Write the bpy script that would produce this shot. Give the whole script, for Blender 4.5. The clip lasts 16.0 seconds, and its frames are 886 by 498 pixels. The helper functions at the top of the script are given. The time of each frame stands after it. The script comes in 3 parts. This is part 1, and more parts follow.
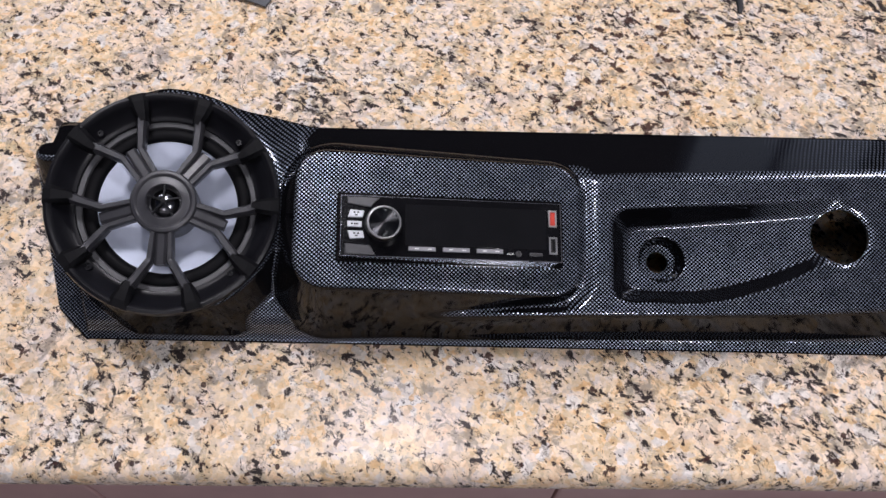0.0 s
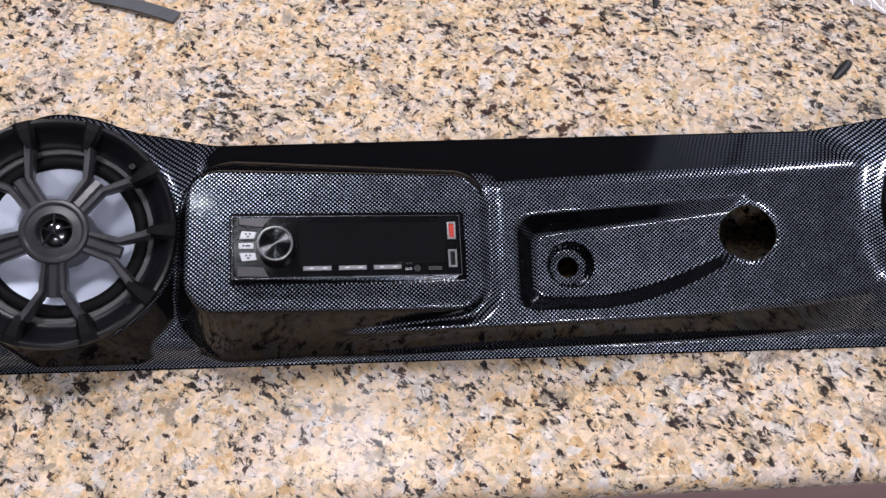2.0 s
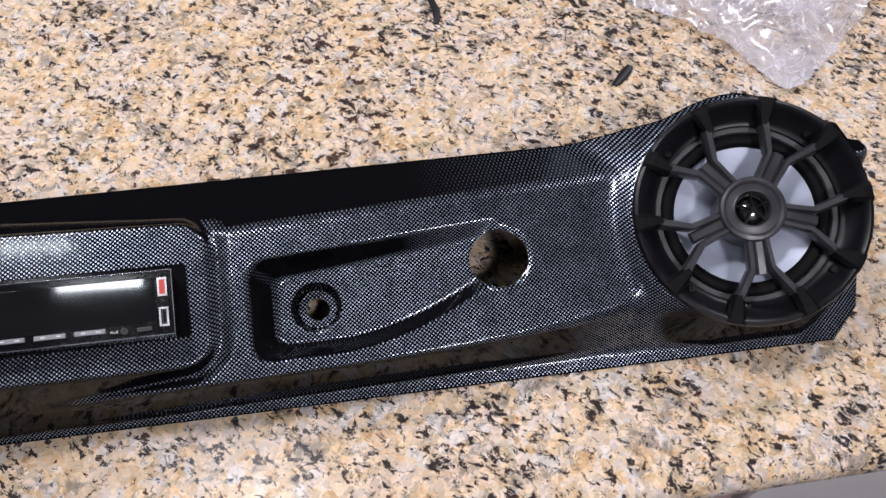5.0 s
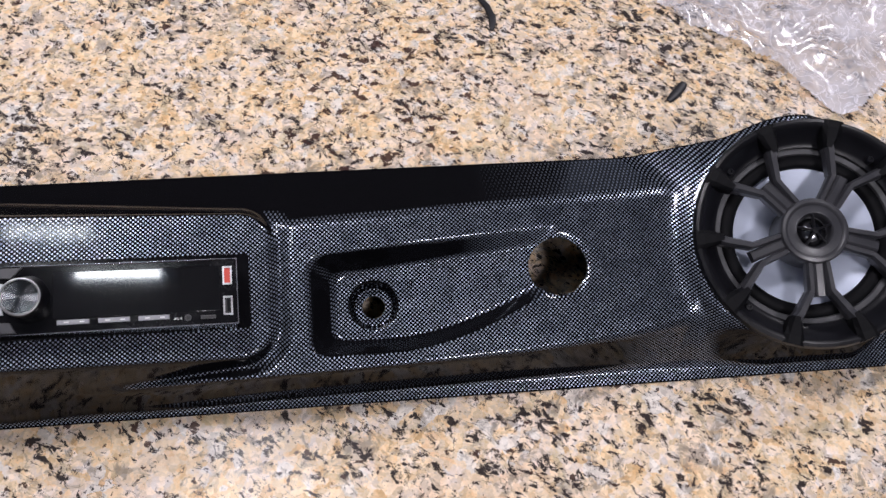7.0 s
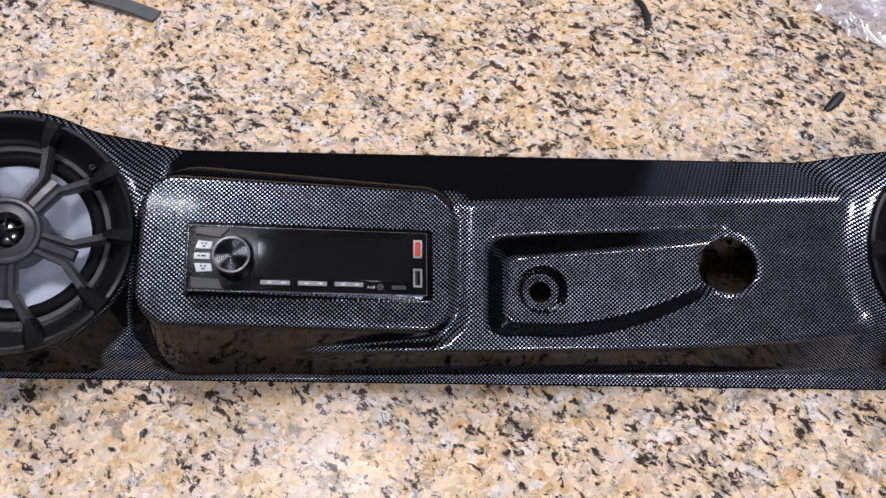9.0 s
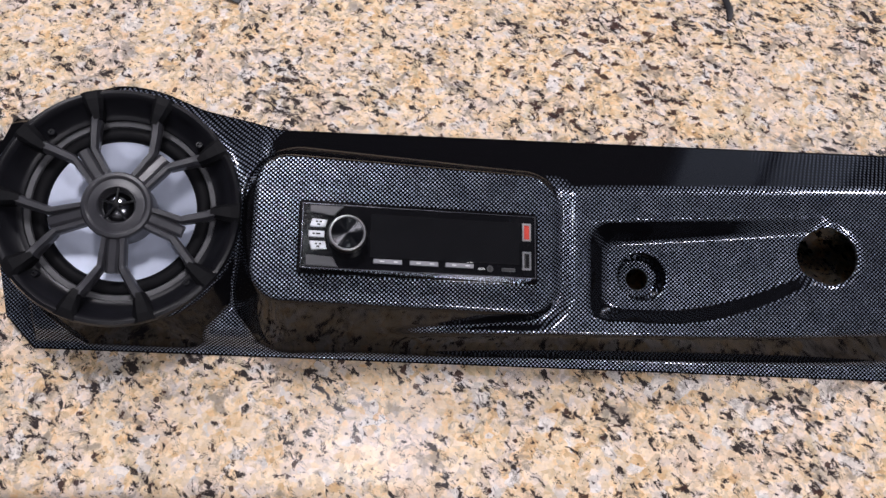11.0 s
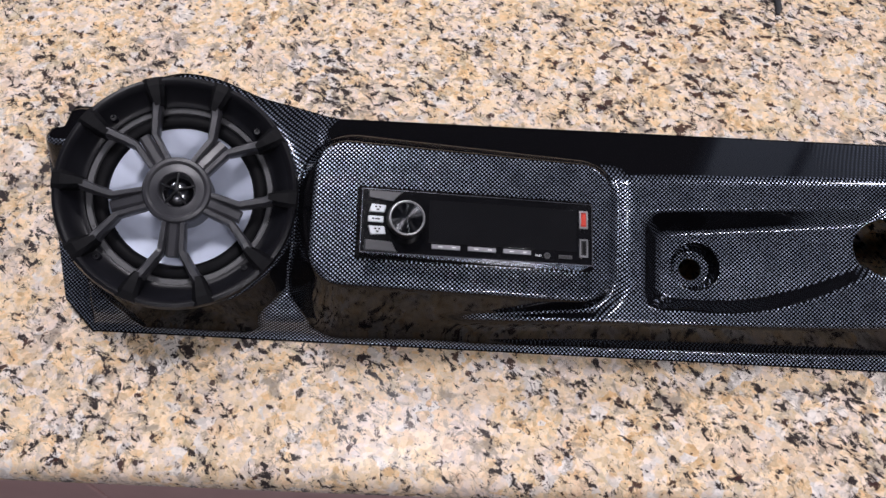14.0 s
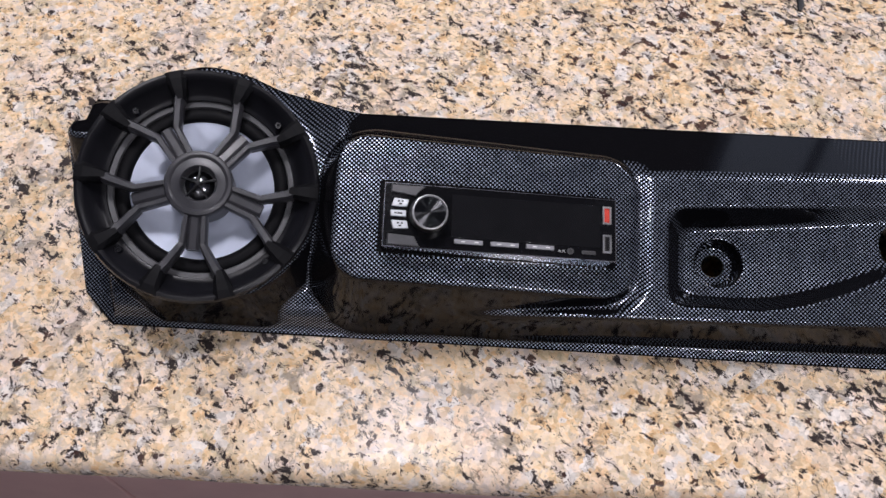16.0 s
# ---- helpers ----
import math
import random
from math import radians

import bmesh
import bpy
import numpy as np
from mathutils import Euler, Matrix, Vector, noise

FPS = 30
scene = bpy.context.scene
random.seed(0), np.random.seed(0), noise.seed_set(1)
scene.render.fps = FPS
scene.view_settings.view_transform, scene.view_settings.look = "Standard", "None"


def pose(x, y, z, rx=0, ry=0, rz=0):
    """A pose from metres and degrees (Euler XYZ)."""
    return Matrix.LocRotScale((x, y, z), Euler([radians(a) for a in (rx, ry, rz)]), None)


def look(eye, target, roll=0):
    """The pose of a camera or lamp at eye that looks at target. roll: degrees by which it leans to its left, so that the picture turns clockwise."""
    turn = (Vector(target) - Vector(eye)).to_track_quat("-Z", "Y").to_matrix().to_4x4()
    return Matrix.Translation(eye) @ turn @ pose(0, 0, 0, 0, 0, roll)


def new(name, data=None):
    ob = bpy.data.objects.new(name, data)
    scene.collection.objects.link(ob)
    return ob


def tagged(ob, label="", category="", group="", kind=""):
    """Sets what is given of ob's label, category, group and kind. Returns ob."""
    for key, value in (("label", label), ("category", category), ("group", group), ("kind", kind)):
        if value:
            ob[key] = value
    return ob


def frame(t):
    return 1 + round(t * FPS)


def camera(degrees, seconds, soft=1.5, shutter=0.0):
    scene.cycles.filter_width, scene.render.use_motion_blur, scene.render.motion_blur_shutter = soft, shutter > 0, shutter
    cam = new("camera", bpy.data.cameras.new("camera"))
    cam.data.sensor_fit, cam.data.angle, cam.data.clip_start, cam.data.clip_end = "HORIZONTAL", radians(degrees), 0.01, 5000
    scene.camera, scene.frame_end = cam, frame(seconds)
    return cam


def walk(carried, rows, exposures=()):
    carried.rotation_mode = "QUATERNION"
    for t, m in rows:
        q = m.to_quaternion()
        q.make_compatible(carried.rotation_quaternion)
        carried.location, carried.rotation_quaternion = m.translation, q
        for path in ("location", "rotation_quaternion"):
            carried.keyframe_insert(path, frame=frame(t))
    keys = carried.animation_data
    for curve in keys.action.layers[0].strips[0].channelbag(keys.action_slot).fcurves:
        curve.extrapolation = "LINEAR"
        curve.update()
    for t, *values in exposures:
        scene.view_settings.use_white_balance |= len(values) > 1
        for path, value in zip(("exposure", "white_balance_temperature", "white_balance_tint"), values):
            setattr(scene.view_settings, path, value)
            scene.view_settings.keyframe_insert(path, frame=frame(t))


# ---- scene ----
cam = camera(58.1, 16.0, soft=1.5)
ROWS = [
    (0.00, (-0.1591, -0.3655, 0.6556), (-0.1585, -0.0086, 0.0534), 1.30),
    (0.50, (-0.1572, -0.3621, 0.6569), (-0.1551, -0.0059, 0.0543), 1.10),
    (1.00, (-0.1421, -0.3594, 0.6571), (-0.1365, -0.0024, 0.0551), 1.00),
    (1.50, (-0.1215, -0.3541, 0.6550), (-0.1101, 0.0016, 0.0523), 0.90),
    (2.00, (-0.0928, -0.3472, 0.6520), (-0.0767, 0.0073, 0.0486), 0.60),
    (2.50, (-0.0520, -0.3423, 0.6492), (-0.0309, 0.0126, 0.0462), 0.40),
    (3.00, (-0.0081, -0.3391, 0.6451), (0.0248, 0.0155, 0.0424), 1.10),
    (3.50, (0.0257, -0.3375, 0.6429), (0.0676, 0.0169, 0.0407), 1.60),
    (4.00, (0.0512, -0.3309, 0.6409), (0.1000, 0.0246, 0.0398), 1.60),
    (4.20, (0.0592, -0.3299, 0.6391), (0.1106, 0.0252, 0.0381), 1.50),
    (4.90, (0.0828, -0.3205, 0.6349), (0.1424, 0.0357, 0.0352), 1.76),
    (5.60, (0.0855, -0.3121, 0.6311), (0.1499, 0.0461, 0.0331), 2.60),
    (6.30, (0.0657, -0.3115, 0.6295), (0.1303, 0.0492, 0.0330), 3.80),
    (6.50, (0.0559, -0.3117, 0.6315), (0.1210, 0.0499, 0.0357), 4.30),
    (7.00, (0.0340, -0.3171, 0.6296), (0.0961, 0.0463, 0.0346), 5.10),
    (7.50, (-0.0002, -0.3217, 0.6306), (0.0522, 0.0417, 0.0346), 5.30),
    (8.00, (-0.0250, -0.3221, 0.6311), (0.0139, 0.0404, 0.0336), 4.90),
    (8.50, (-0.0463, -0.3243, 0.6331), (-0.0199, 0.0389, 0.0353), 4.00),
    (9.00, (-0.0683, -0.3299, 0.6335), (-0.0499, 0.0339, 0.0358), 3.50),
    (9.50, (-0.0931, -0.3352, 0.6333), (-0.0806, 0.0271, 0.0345), 3.20),
    (10.33, (-0.1252, -0.3402, 0.6324), (-0.1178, 0.0205, 0.0324), 3.14),
    (11.17, (-0.1451, -0.3406, 0.6304), (-0.1361, 0.0181, 0.0292), 3.61),
    (12.00, (-0.1552, -0.3420, 0.6290), (-0.1476, 0.0165, 0.0279), 3.60),
    (12.50, (-0.1587, -0.3457, 0.6296), (-0.1550, 0.0156, 0.0301), 3.20),
    (13.00, (-0.1624, -0.3467, 0.6286), (-0.1621, 0.0137, 0.0285), 2.90),
    (13.50, (-0.1675, -0.3502, 0.6283), (-0.1718, 0.0102, 0.0282), 2.30),
    (14.00, (-0.1701, -0.3539, 0.6272), (-0.1782, 0.0058, 0.0268), 1.80),
    (14.50, (-0.1733, -0.3580, 0.6289), (-0.1830, 0.0020, 0.0286), 1.50),
    (15.00, (-0.1733, -0.3577, 0.6276), (-0.1835, 0.0032, 0.0279), 1.40),
    (15.50, (-0.1770, -0.3562, 0.6238), (-0.1900, 0.0036, 0.0235), 1.20),
    (16.00, (-0.1802, -0.3558, 0.6226), (-0.1959, 0.0031, 0.0218), 1.10),
]

walk(cam, [(t, look(eye, target, roll)) for t, eye, target, roll in ROWS])

# ---- world and light ----
world = bpy.data.worlds.new("room_air")
scene.world = world
world.use_nodes = True
world.node_tree.nodes["Background"].inputs[0].default_value = (0.6, 0.68, 0.8, 1)
world.node_tree.nodes["Background"].inputs[1].default_value = 0.05
scene.view_settings.exposure = 0.0
LAMP_POWER = 65.0


# ---- material helpers ----
def material(name):
    m = bpy.data.materials.new(name)
    m.use_nodes = True
    nt = m.node_tree
    return m, nt, nt.nodes["Principled BSDF"]


def node(nt, kind, **values):
    n = nt.nodes.new(kind)
    for key, value in values.items():
        if key == "op":
            n.operation = value
        elif key == "data":
            n.data_type = value
        elif key == "blend":
            n.blend_type = value
        elif key == "feature":
            n.feature = value
        else:
            n.inputs[key.replace("_", " ")].default_value = value
    return n


def math_node(nt, op, a, b=None, c=None):
    n = nt.nodes.new("ShaderNodeMath")
    n.operation = op
    for i, v in enumerate((a, b, c)):
        if v is None:
            continue
        if isinstance(v, (int, float)):
            n.inputs[i].default_value = v
        else:
            nt.links.new(v, n.inputs[i])
    return n.outputs[0]


def ramp(nt, fac, stops, mode="LINEAR"):
    n = nt.nodes.new("ShaderNodeValToRGB")
    n.color_ramp.interpolation = mode
    el = n.color_ramp.elements
    while len(el) < len(stops):
        el.new(0.5)
    for e, (p, c) in zip(el, stops):
        e.position = p
        e.color = (c, c, c, 1) if isinstance(c, (int, float)) else (*c, 1)
    nt.links.new(fac, n.inputs[0])
    return n.outputs[0]


def mixc(nt, fac, a, b, blend="MIX"):
    n = nt.nodes.new("ShaderNodeMix")
    n.data_type, n.blend_type = "RGBA", blend
    for i, v in ((0, fac), (6, a), (7, b)):
        if isinstance(v, (int, float)):
            n.inputs[i].default_value = v
        elif isinstance(v, tuple):
            n.inputs[i].default_value = (*v, 1)
        else:
            nt.links.new(v, n.inputs[i])
    return n.outputs[2]


def noise_of(nt, vec, scale, detail=3.0, rough=0.55, distort=0.0):
    n = nt.nodes.new("ShaderNodeTexNoise")
    n.inputs["Scale"].default_value, n.inputs["Detail"].default_value = scale, detail
    n.inputs["Roughness"].default_value, n.inputs["Distortion"].default_value = rough, distort
    nt.links.new(vec, n.inputs["Vector"])
    return n


def voronoi_of(nt, vec, scale, feature="F1", randomness=1.0):
    n = nt.nodes.new("ShaderNodeTexVoronoi")
    n.feature = feature
    n.inputs["Scale"].default_value, n.inputs["Randomness"].default_value = scale, randomness
    nt.links.new(vec, n.inputs["Vector"])
    return n


def coords(nt, scaling=(1, 1, 1), turn=(0, 0, 0)):
    tc = nt.nodes.new("ShaderNodeTexCoord")
    mp = nt.nodes.new("ShaderNodeMapping")
    mp.inputs["Scale"].default_value, mp.inputs["Rotation"].default_value = scaling, turn
    nt.links.new(tc.outputs["Object"], mp.inputs[0])
    return mp.outputs[0]


def bump(nt, bsdf, height, strength=0.2, distance=0.001):
    b = nt.nodes.new("ShaderNodeBump")
    b.inputs["Strength"].default_value, b.inputs["Distance"].default_value = strength, distance
    nt.links.new(height, b.inputs["Height"])
    nt.links.new(b.outputs[0], bsdf.inputs["Normal"])


def simple(name, color, rough=0.5, metal=0.0, grain=0.15, scale=300.0, coat=0.0, bump_by=0.05, spec=0.5):
    """A plain surface with slight mottling and fine relief."""
    m, nt, b = material(name)
    v = coords(nt)
    n = noise_of(nt, v, scale, 3)
    broad = noise_of(nt, v, scale * 0.06, 2)
    f = math_node(nt, "ADD", math_node(nt, "MULTIPLY", n.outputs[0], 0.5), math_node(nt, "MULTIPLY", broad.outputs[0], 0.5))
    lo = tuple(c * (1 - grain) for c in color)
    hi = tuple(min(1, c * (1 + grain)) for c in color)
    nt.links.new(ramp(nt, f, [(0.3, lo), (0.7, hi)]), b.inputs["Base Color"])
    nt.links.new(ramp(nt, broad.outputs[0], [(0.3, max(0.02, rough - 0.06)), (0.7, min(1, rough + 0.06))]), b.inputs["Roughness"])
    b.inputs["Metallic"].default_value = metal
    b.inputs["Coat Weight"].default_value = coat
    b.inputs["Coat Roughness"].default_value = 0.05
    b.inputs["Specular IOR Level"].default_value = spec
    if bump_by:
        bump(nt, b, n.outputs[0], bump_by, 0.0005)
    return m


# ---- materials ----
def granite_material():
    m, nt, b = material("polished granite")
    v0 = coords(nt, (1, 1, 1), (0, 0, 0.0))

    def warped(vec, scale, by):
        w = noise_of(nt, vec, scale, 3)
        n = nt.nodes.new("ShaderNodeVectorMath")
        n.operation = "MULTIPLY_ADD"
        n.inputs[1].default_value = (by, by, by)
        nt.links.new(w.outputs["Color"], n.inputs[0])
        nt.links.new(vec, n.inputs[2])
        return n.outputs[0]

    def zone(x, y, r, soft):
        d = nt.nodes.new("ShaderNodeVectorMath")
        d.operation = "DISTANCE"
        d.inputs[1].default_value = (x + 0.08, y + 0.08, 0.08)
        nt.links.new(warped(v0, 9, 0.16), d.inputs[0])
        return ramp(nt, d.outputs["Value"], [(max(0, r - soft), 1.0), (r + soft, 0.0)])

    def drawn_out(by):
        mp = nt.nodes.new("ShaderNodeMapping")
        mp.inputs["Scale"].default_value = (1.0, by, 1.0)
        nt.links.new(coords(nt, (1, 1, 1), (0, 0, 0.70)), mp.inputs[0])
        return mp.outputs[0]

    def channels(cells):
        n = nt.nodes.new("ShaderNodeSeparateColor")
        nt.links.new(cells.outputs["Color"], n.inputs[0])
        return n.outputs

    v = warped(v0, 25, 0.022)
    ragged = warped(warped(v0, 70, 0.010), 260, 0.003)
    big = noise_of(nt, v0, 9, 4, 0.6)
    mid = noise_of(nt, v, 75, 6, 0.66)
    fine = noise_of(nt, v0, 330, 4, 0.7)
    # feldspar crystals, each with a tone of its own, and smaller ones between them
    crystal, chip = channels(voronoi_of(nt, ragged, 92)), channels(voronoi_of(nt, ragged, 205))
    f = math_node(nt, "ADD", math_node(nt, "MULTIPLY", crystal[0], 0.22), math_node(nt, "MULTIPLY", chip[0], 0.16))
    f = math_node(nt, "ADD", f, math_node(nt, "MULTIPLY", mid.outputs[0], 0.48))
    f = math_node(nt, "ADD", f, math_node(nt, "MULTIPLY", big.outputs[0], 0.14))
    ground = ramp(nt, f, [(0.30, (0.71, 0.45, 0.23)), (0.40, (0.82, 0.595, 0.36)), (0.50, (0.87, 0.69, 0.48)), (0.60, (0.85, 0.70, 0.575)), (0.70, (0.83, 0.735, 0.68))])
    rosy = noise_of(nt, v0, 17, 3, 0.55)
    ground = mixc(nt, ramp(nt, rosy.outputs[0], [(0.50, 0.0), (0.70, 0.5)]), ground, (0.78, 0.64, 0.58))
    olive = noise_of(nt, warped(v0, 40, 0.02), 30, 4, 0.6, 0.8)
    ground = mixc(nt, ramp(nt, olive.outputs[0], [(0.56, 0.0), (0.66, 0.55)]), ground, (0.52, 0.45, 0.30))
    quartz = math_node(nt, "ADD", math_node(nt, "MULTIPLY", crystal[1], 0.5), math_node(nt, "MULTIPLY", noise_of(nt, v0, 28, 2).outputs[0], 0.9))
    col = mixc(nt, ramp(nt, quartz, [(0.90, 0.0), (0.95, 0.75)]), ground, (0.80, 0.76, 0.73))
    # grey smoky drifts
    lo = noise_of(nt, v0, 8.5, 4, 0.6)
    drift = ramp(nt, lo.outputs[0], [(0.40, 0.0), (0.62, 1.0)])
    brown = zone(0.06, 0.28, 0.13, 0.07)
    grey = zone(0.33, 0.27, 0.13, 0.08)
    clear = zone(0.21, 0.22, 0.05, 0.06)
    drift = math_node(nt, "SUBTRACT", math_node(nt, "ADD", drift, math_node(nt, "MULTIPLY", grey, 0.6)), clear)
    vein = noise_of(nt, v, 55, 6, 0.68, 0.5)
    vm = ramp(nt, math_node(nt, "ADD", vein.outputs[0], math_node(nt, "MULTIPLY", drift, 0.05)), [(0.570, 0.0), (0.640, 0.7)])
    col = mixc(nt, vm, col, (0.27, 0.235, 0.20))
    # black biotite clots drawn out along the stone's grain
    sv = warped(drawn_out(1.45), 45, 0.022)
    fleck = noise_of(nt, sv, 92, 6, 0.70, 0.35)
    gather = ramp(nt, noise_of(nt, v, 30, 3, 0.55, 0.6).outputs[0], [(0.42, 0.0), (0.64, 0.075)])
    dark = math_node(nt, "ADD", math_node(nt, "ADD", fleck.outputs[0], math_node(nt, "MULTIPLY", drift, 0.045)), math_node(nt, "SUBTRACT", gather, math_node(nt, "MULTIPLY", clear, 0.03)))
    halo = ramp(nt, dark, [(0.578, 0.0), (0.625, 0.45)])
    col = mixc(nt, halo, col, (0.22, 0.17, 0.15))
    col = mixc(nt, ramp(nt, dark, [(0.617, 0.0), (0.640, 0.96)]), col, (0.030, 0.024, 0.026))
    # thin dark seams between crystals
    seam = noise_of(nt, drawn_out(1.9), 34, 4, 0.55, 0.5)
    line = ramp(nt, math_node(nt, "ABSOLUTE", math_node(nt, "SUBTRACT", seam.outputs[0], 0.5)), [(0.0, 0.85), (0.012, 0.0)])
    broken = ramp(nt, noise_of(nt, v, 48, 3, 0.6).outputs[0], [(0.50, 0.0), (0.58, 1.0)])
    col = mixc(nt, math_node(nt, "MULTIPLY", line, broken), col, (0.050, 0.040, 0.040))
    # brown garnet clumps in their own patch, and scattered round grains
    clump = noise_of(nt, v, 82, 5, 0.64, 0.2)
    cm = ramp(nt, math_node(nt, "ADD", clump.outputs[0], math_node(nt, "MULTIPLY", brown, 0.060)), [(0.618, 0.0), (0.642, 0.95)])
    col = mixc(nt, cm, col, (0.062, 0.032, 0.028))
    grains = voronoi_of(nt, v, 125)
    g = nt.nodes.new("ShaderNodeSeparateColor")
    nt.links.new(grains.outputs["Color"], g.inputs[0])
    size = math_node(nt, "MULTIPLY", g.outputs[0], 0.20)
    gm = math_node(nt, "MULTIPLY", ramp(nt, g.outputs[2], [(0.88, 0.0), (0.89, 1.0)]), math_node(nt, "LESS_THAN", grains.outputs[0], math_node(nt, "ADD", size, 0.10)))
    col = mixc(nt, math_node(nt, "MULTIPLY", gm, 0.9), col, (0.060, 0.036, 0.036))
    speck_cells = voronoi_of(nt, ragged, 175)
    speck = channels(speck_cells)
    sm = math_node(nt, "MULTIPLY", ramp(nt, speck[1], [(0.77, 0.0), (0.78, 1.0)]), math_node(nt, "LESS_THAN", speck_cells.outputs[0], math_node(nt, "ADD", math_node(nt, "MULTIPLY", speck[0], 0.17), 0.07)))
    col = mixc(nt, math_node(nt, "MULTIPLY", sm, 0.85), col, (0.055, 0.040, 0.038))
    tone = ramp(nt, math_node(nt, "ADD", math_node(nt, "MULTIPLY", chip[1], 0.4), math_node(nt, "MULTIPLY", fine.outputs[0], 0.6)), [(0.22, 0.70), (0.72, 1.10)])
    col = mixc(nt, 1.0, col, tone, "MULTIPLY")
    nt.links.new(col, b.inputs["Base Color"])
    nt.links.new(ramp(nt, mid.outputs[0], [(0.3, 0.16), (0.7, 0.30)]), b.inputs["Roughness"])
    b.inputs["Specular IOR Level"].default_value = 0.09
    bump(nt, b, fine.outputs[0], 0.04, 0.0003)
    return m


def carbon_material():
    """Hydro-dipped weave: staggered silver dots under a clear coat."""
    m, nt, b = material("carbon weave print")
    tc = nt.nodes.new("ShaderNodeTexCoord")
    wob = noise_of(nt, tc.outputs["Object"], 18, 2)
    add = nt.nodes.new("ShaderNodeVectorMath")
    add.operation = "MULTIPLY_ADD"
    add.inputs[1].default_value = (0.0016, 0.0016, 0.0)
    nt.links.new(wob.outputs["Color"], add.inputs[0])
    nt.links.new(tc.outputs["Object"], add.inputs[2])
    sep = nt.nodes.new("ShaderNodeSeparateXYZ")
    nt.links.new(add.outputs[0], sep.inputs[0])
    k = 2 * math.pi
    # steep faces wrap the film: height adds to the cross direction
    y = math_node(nt, "ADD", sep.outputs[1], math_node(nt, "MULTIPLY", sep.outputs[2], 0.6))
    a = math_node(nt, "COSINE", math_node(nt, "MULTIPLY", sep.outputs[0], k / 0.0035))
    c = math_node(nt, "COSINE", math_node(nt, "MULTIPLY", y, k / 0.0033))
    s = math_node(nt, "MULTIPLY", a, c)
    dots = ramp(nt, s, [(0.24, 0.0), (0.54, 1.0)])
    # dim reflections put into the print: dots fade on steep walls, most at back
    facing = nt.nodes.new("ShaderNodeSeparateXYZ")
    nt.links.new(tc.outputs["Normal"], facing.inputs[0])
    back_shade = math_node(nt, "MULTIPLY", math_node(nt, "MAXIMUM", facing.outputs[1], 0.0), 0.28)
    scaling = ramp(nt, math_node(nt, "SUBTRACT", facing.outputs[2], back_shade), [(0.57, 0.0), (0.73, 1.0)])
    dots = math_node(nt, "MULTIPLY", dots, scaling)
    worn = noise_of(nt, tc.outputs["Object"], 60, 3)
    silver = ramp(nt, worn.outputs[0], [(0.3, (0.38, 0.44, 0.56)), (0.7, (0.53, 0.60, 0.74))])
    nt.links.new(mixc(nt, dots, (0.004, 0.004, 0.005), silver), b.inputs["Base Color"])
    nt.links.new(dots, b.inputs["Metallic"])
    nt.links.new(ramp(nt, worn.outputs[0], [(0.3, 0.30), (0.7, 0.36)]), b.inputs["Roughness"])
    b.inputs["Coat Weight"].default_value = 0.42
    b.inputs["Coat Roughness"].default_value = 0.08
    b.inputs["Specular IOR Level"].default_value = 0.0
    bump(nt, b, wob.outputs[0], 0.05, 0.002)
    return m


GRANITE = granite_material()
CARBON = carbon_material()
PLASTIC = simple("black moulded plastic", (0.006, 0.006, 0.008), 0.36, grain=0.3, scale=900, bump_by=0.10, spec=0.26)
ARM = simple("satin black plastic", (0.033, 0.033, 0.038), 0.36, grain=0.2, scale=900, bump_by=0.1)
RUBBER = simple("black rubber", (0.004, 0.004, 0.005), 0.6, grain=0.2, scale=700, spec=0.12)
BASKET = simple("dark grey basket ring", (0.075, 0.075, 0.08), 0.45, grain=0.2)
CONE = simple("pale silver cone", (0.58, 0.63, 0.76), 0.42, metal=0.25, grain=0.06, scale=120, bump_by=0.02)
STEEL = simple("brushed steel", (0.55, 0.55, 0.56), 0.3, metal=1.0, grain=0.1, scale=500)
DOME = simple("dark polished dome", (0.16, 0.16, 0.17), 0.16, metal=1.0, grain=0.1, scale=300, bump_by=0.0)
GLOSS = simple("glossy black fascia", (0.005, 0.005, 0.006), 0.14, grain=0.3, scale=400, bump_by=0.0, spec=0.22)
SCREEN = simple("smoked display glass", (0.008, 0.008, 0.009), 0.06, grain=0.3, scale=60, bump_by=0.0)
GREY_KEY = simple("grey key plastic", (0.05, 0.05, 0.055), 0.38, grain=0.12)
SILVER_KEY = simple("silver key plastic", (0.55, 0.57, 0.60), 0.35, metal=0.3, grain=0.06)
SATIN = simple("satin grey metal", (0.30, 0.30, 0.31), 0.42, metal=0.8, grain=0.08, scale=500)
PALE_KEY = simple("pale grey key plastic", (0.26, 0.26, 0.28), 0.35, metal=0.2, grain=0.10)
EDGE_SHINE = simple("edge shine grey", (0.16, 0.16, 0.18), 0.25, metal=0.9, grain=0.1)
RED = simple("red port tongue", (0.55, 0.05, 0.03), 0.4, grain=0.08)
WHITE_INK = simple("white print", (0.7, 0.7, 0.7), 0.6, grain=0.05)
DARK_INK = simple("dark print", (0.02, 0.02, 0.02), 0.6, grain=0.05)
STRAP = simple("grey webbing", (0.10, 0.105, 0.115), 0.7, grain=0.25, scale=800, bump_by=0.3)
SCRAP = simple("black scrap", (0.012, 0.012, 0.015), 0.5, grain=0.2)
WALL_PAINT = simple("matt wall paint", (0.26, 0.26, 0.27), 0.8, grain=0.06, scale=40)
# the far room's dimness is put into this wall colour
DIM_WALL = simple("darkened far wall", (0.03, 0.028, 0.028), 0.7, grain=0.2, scale=20)
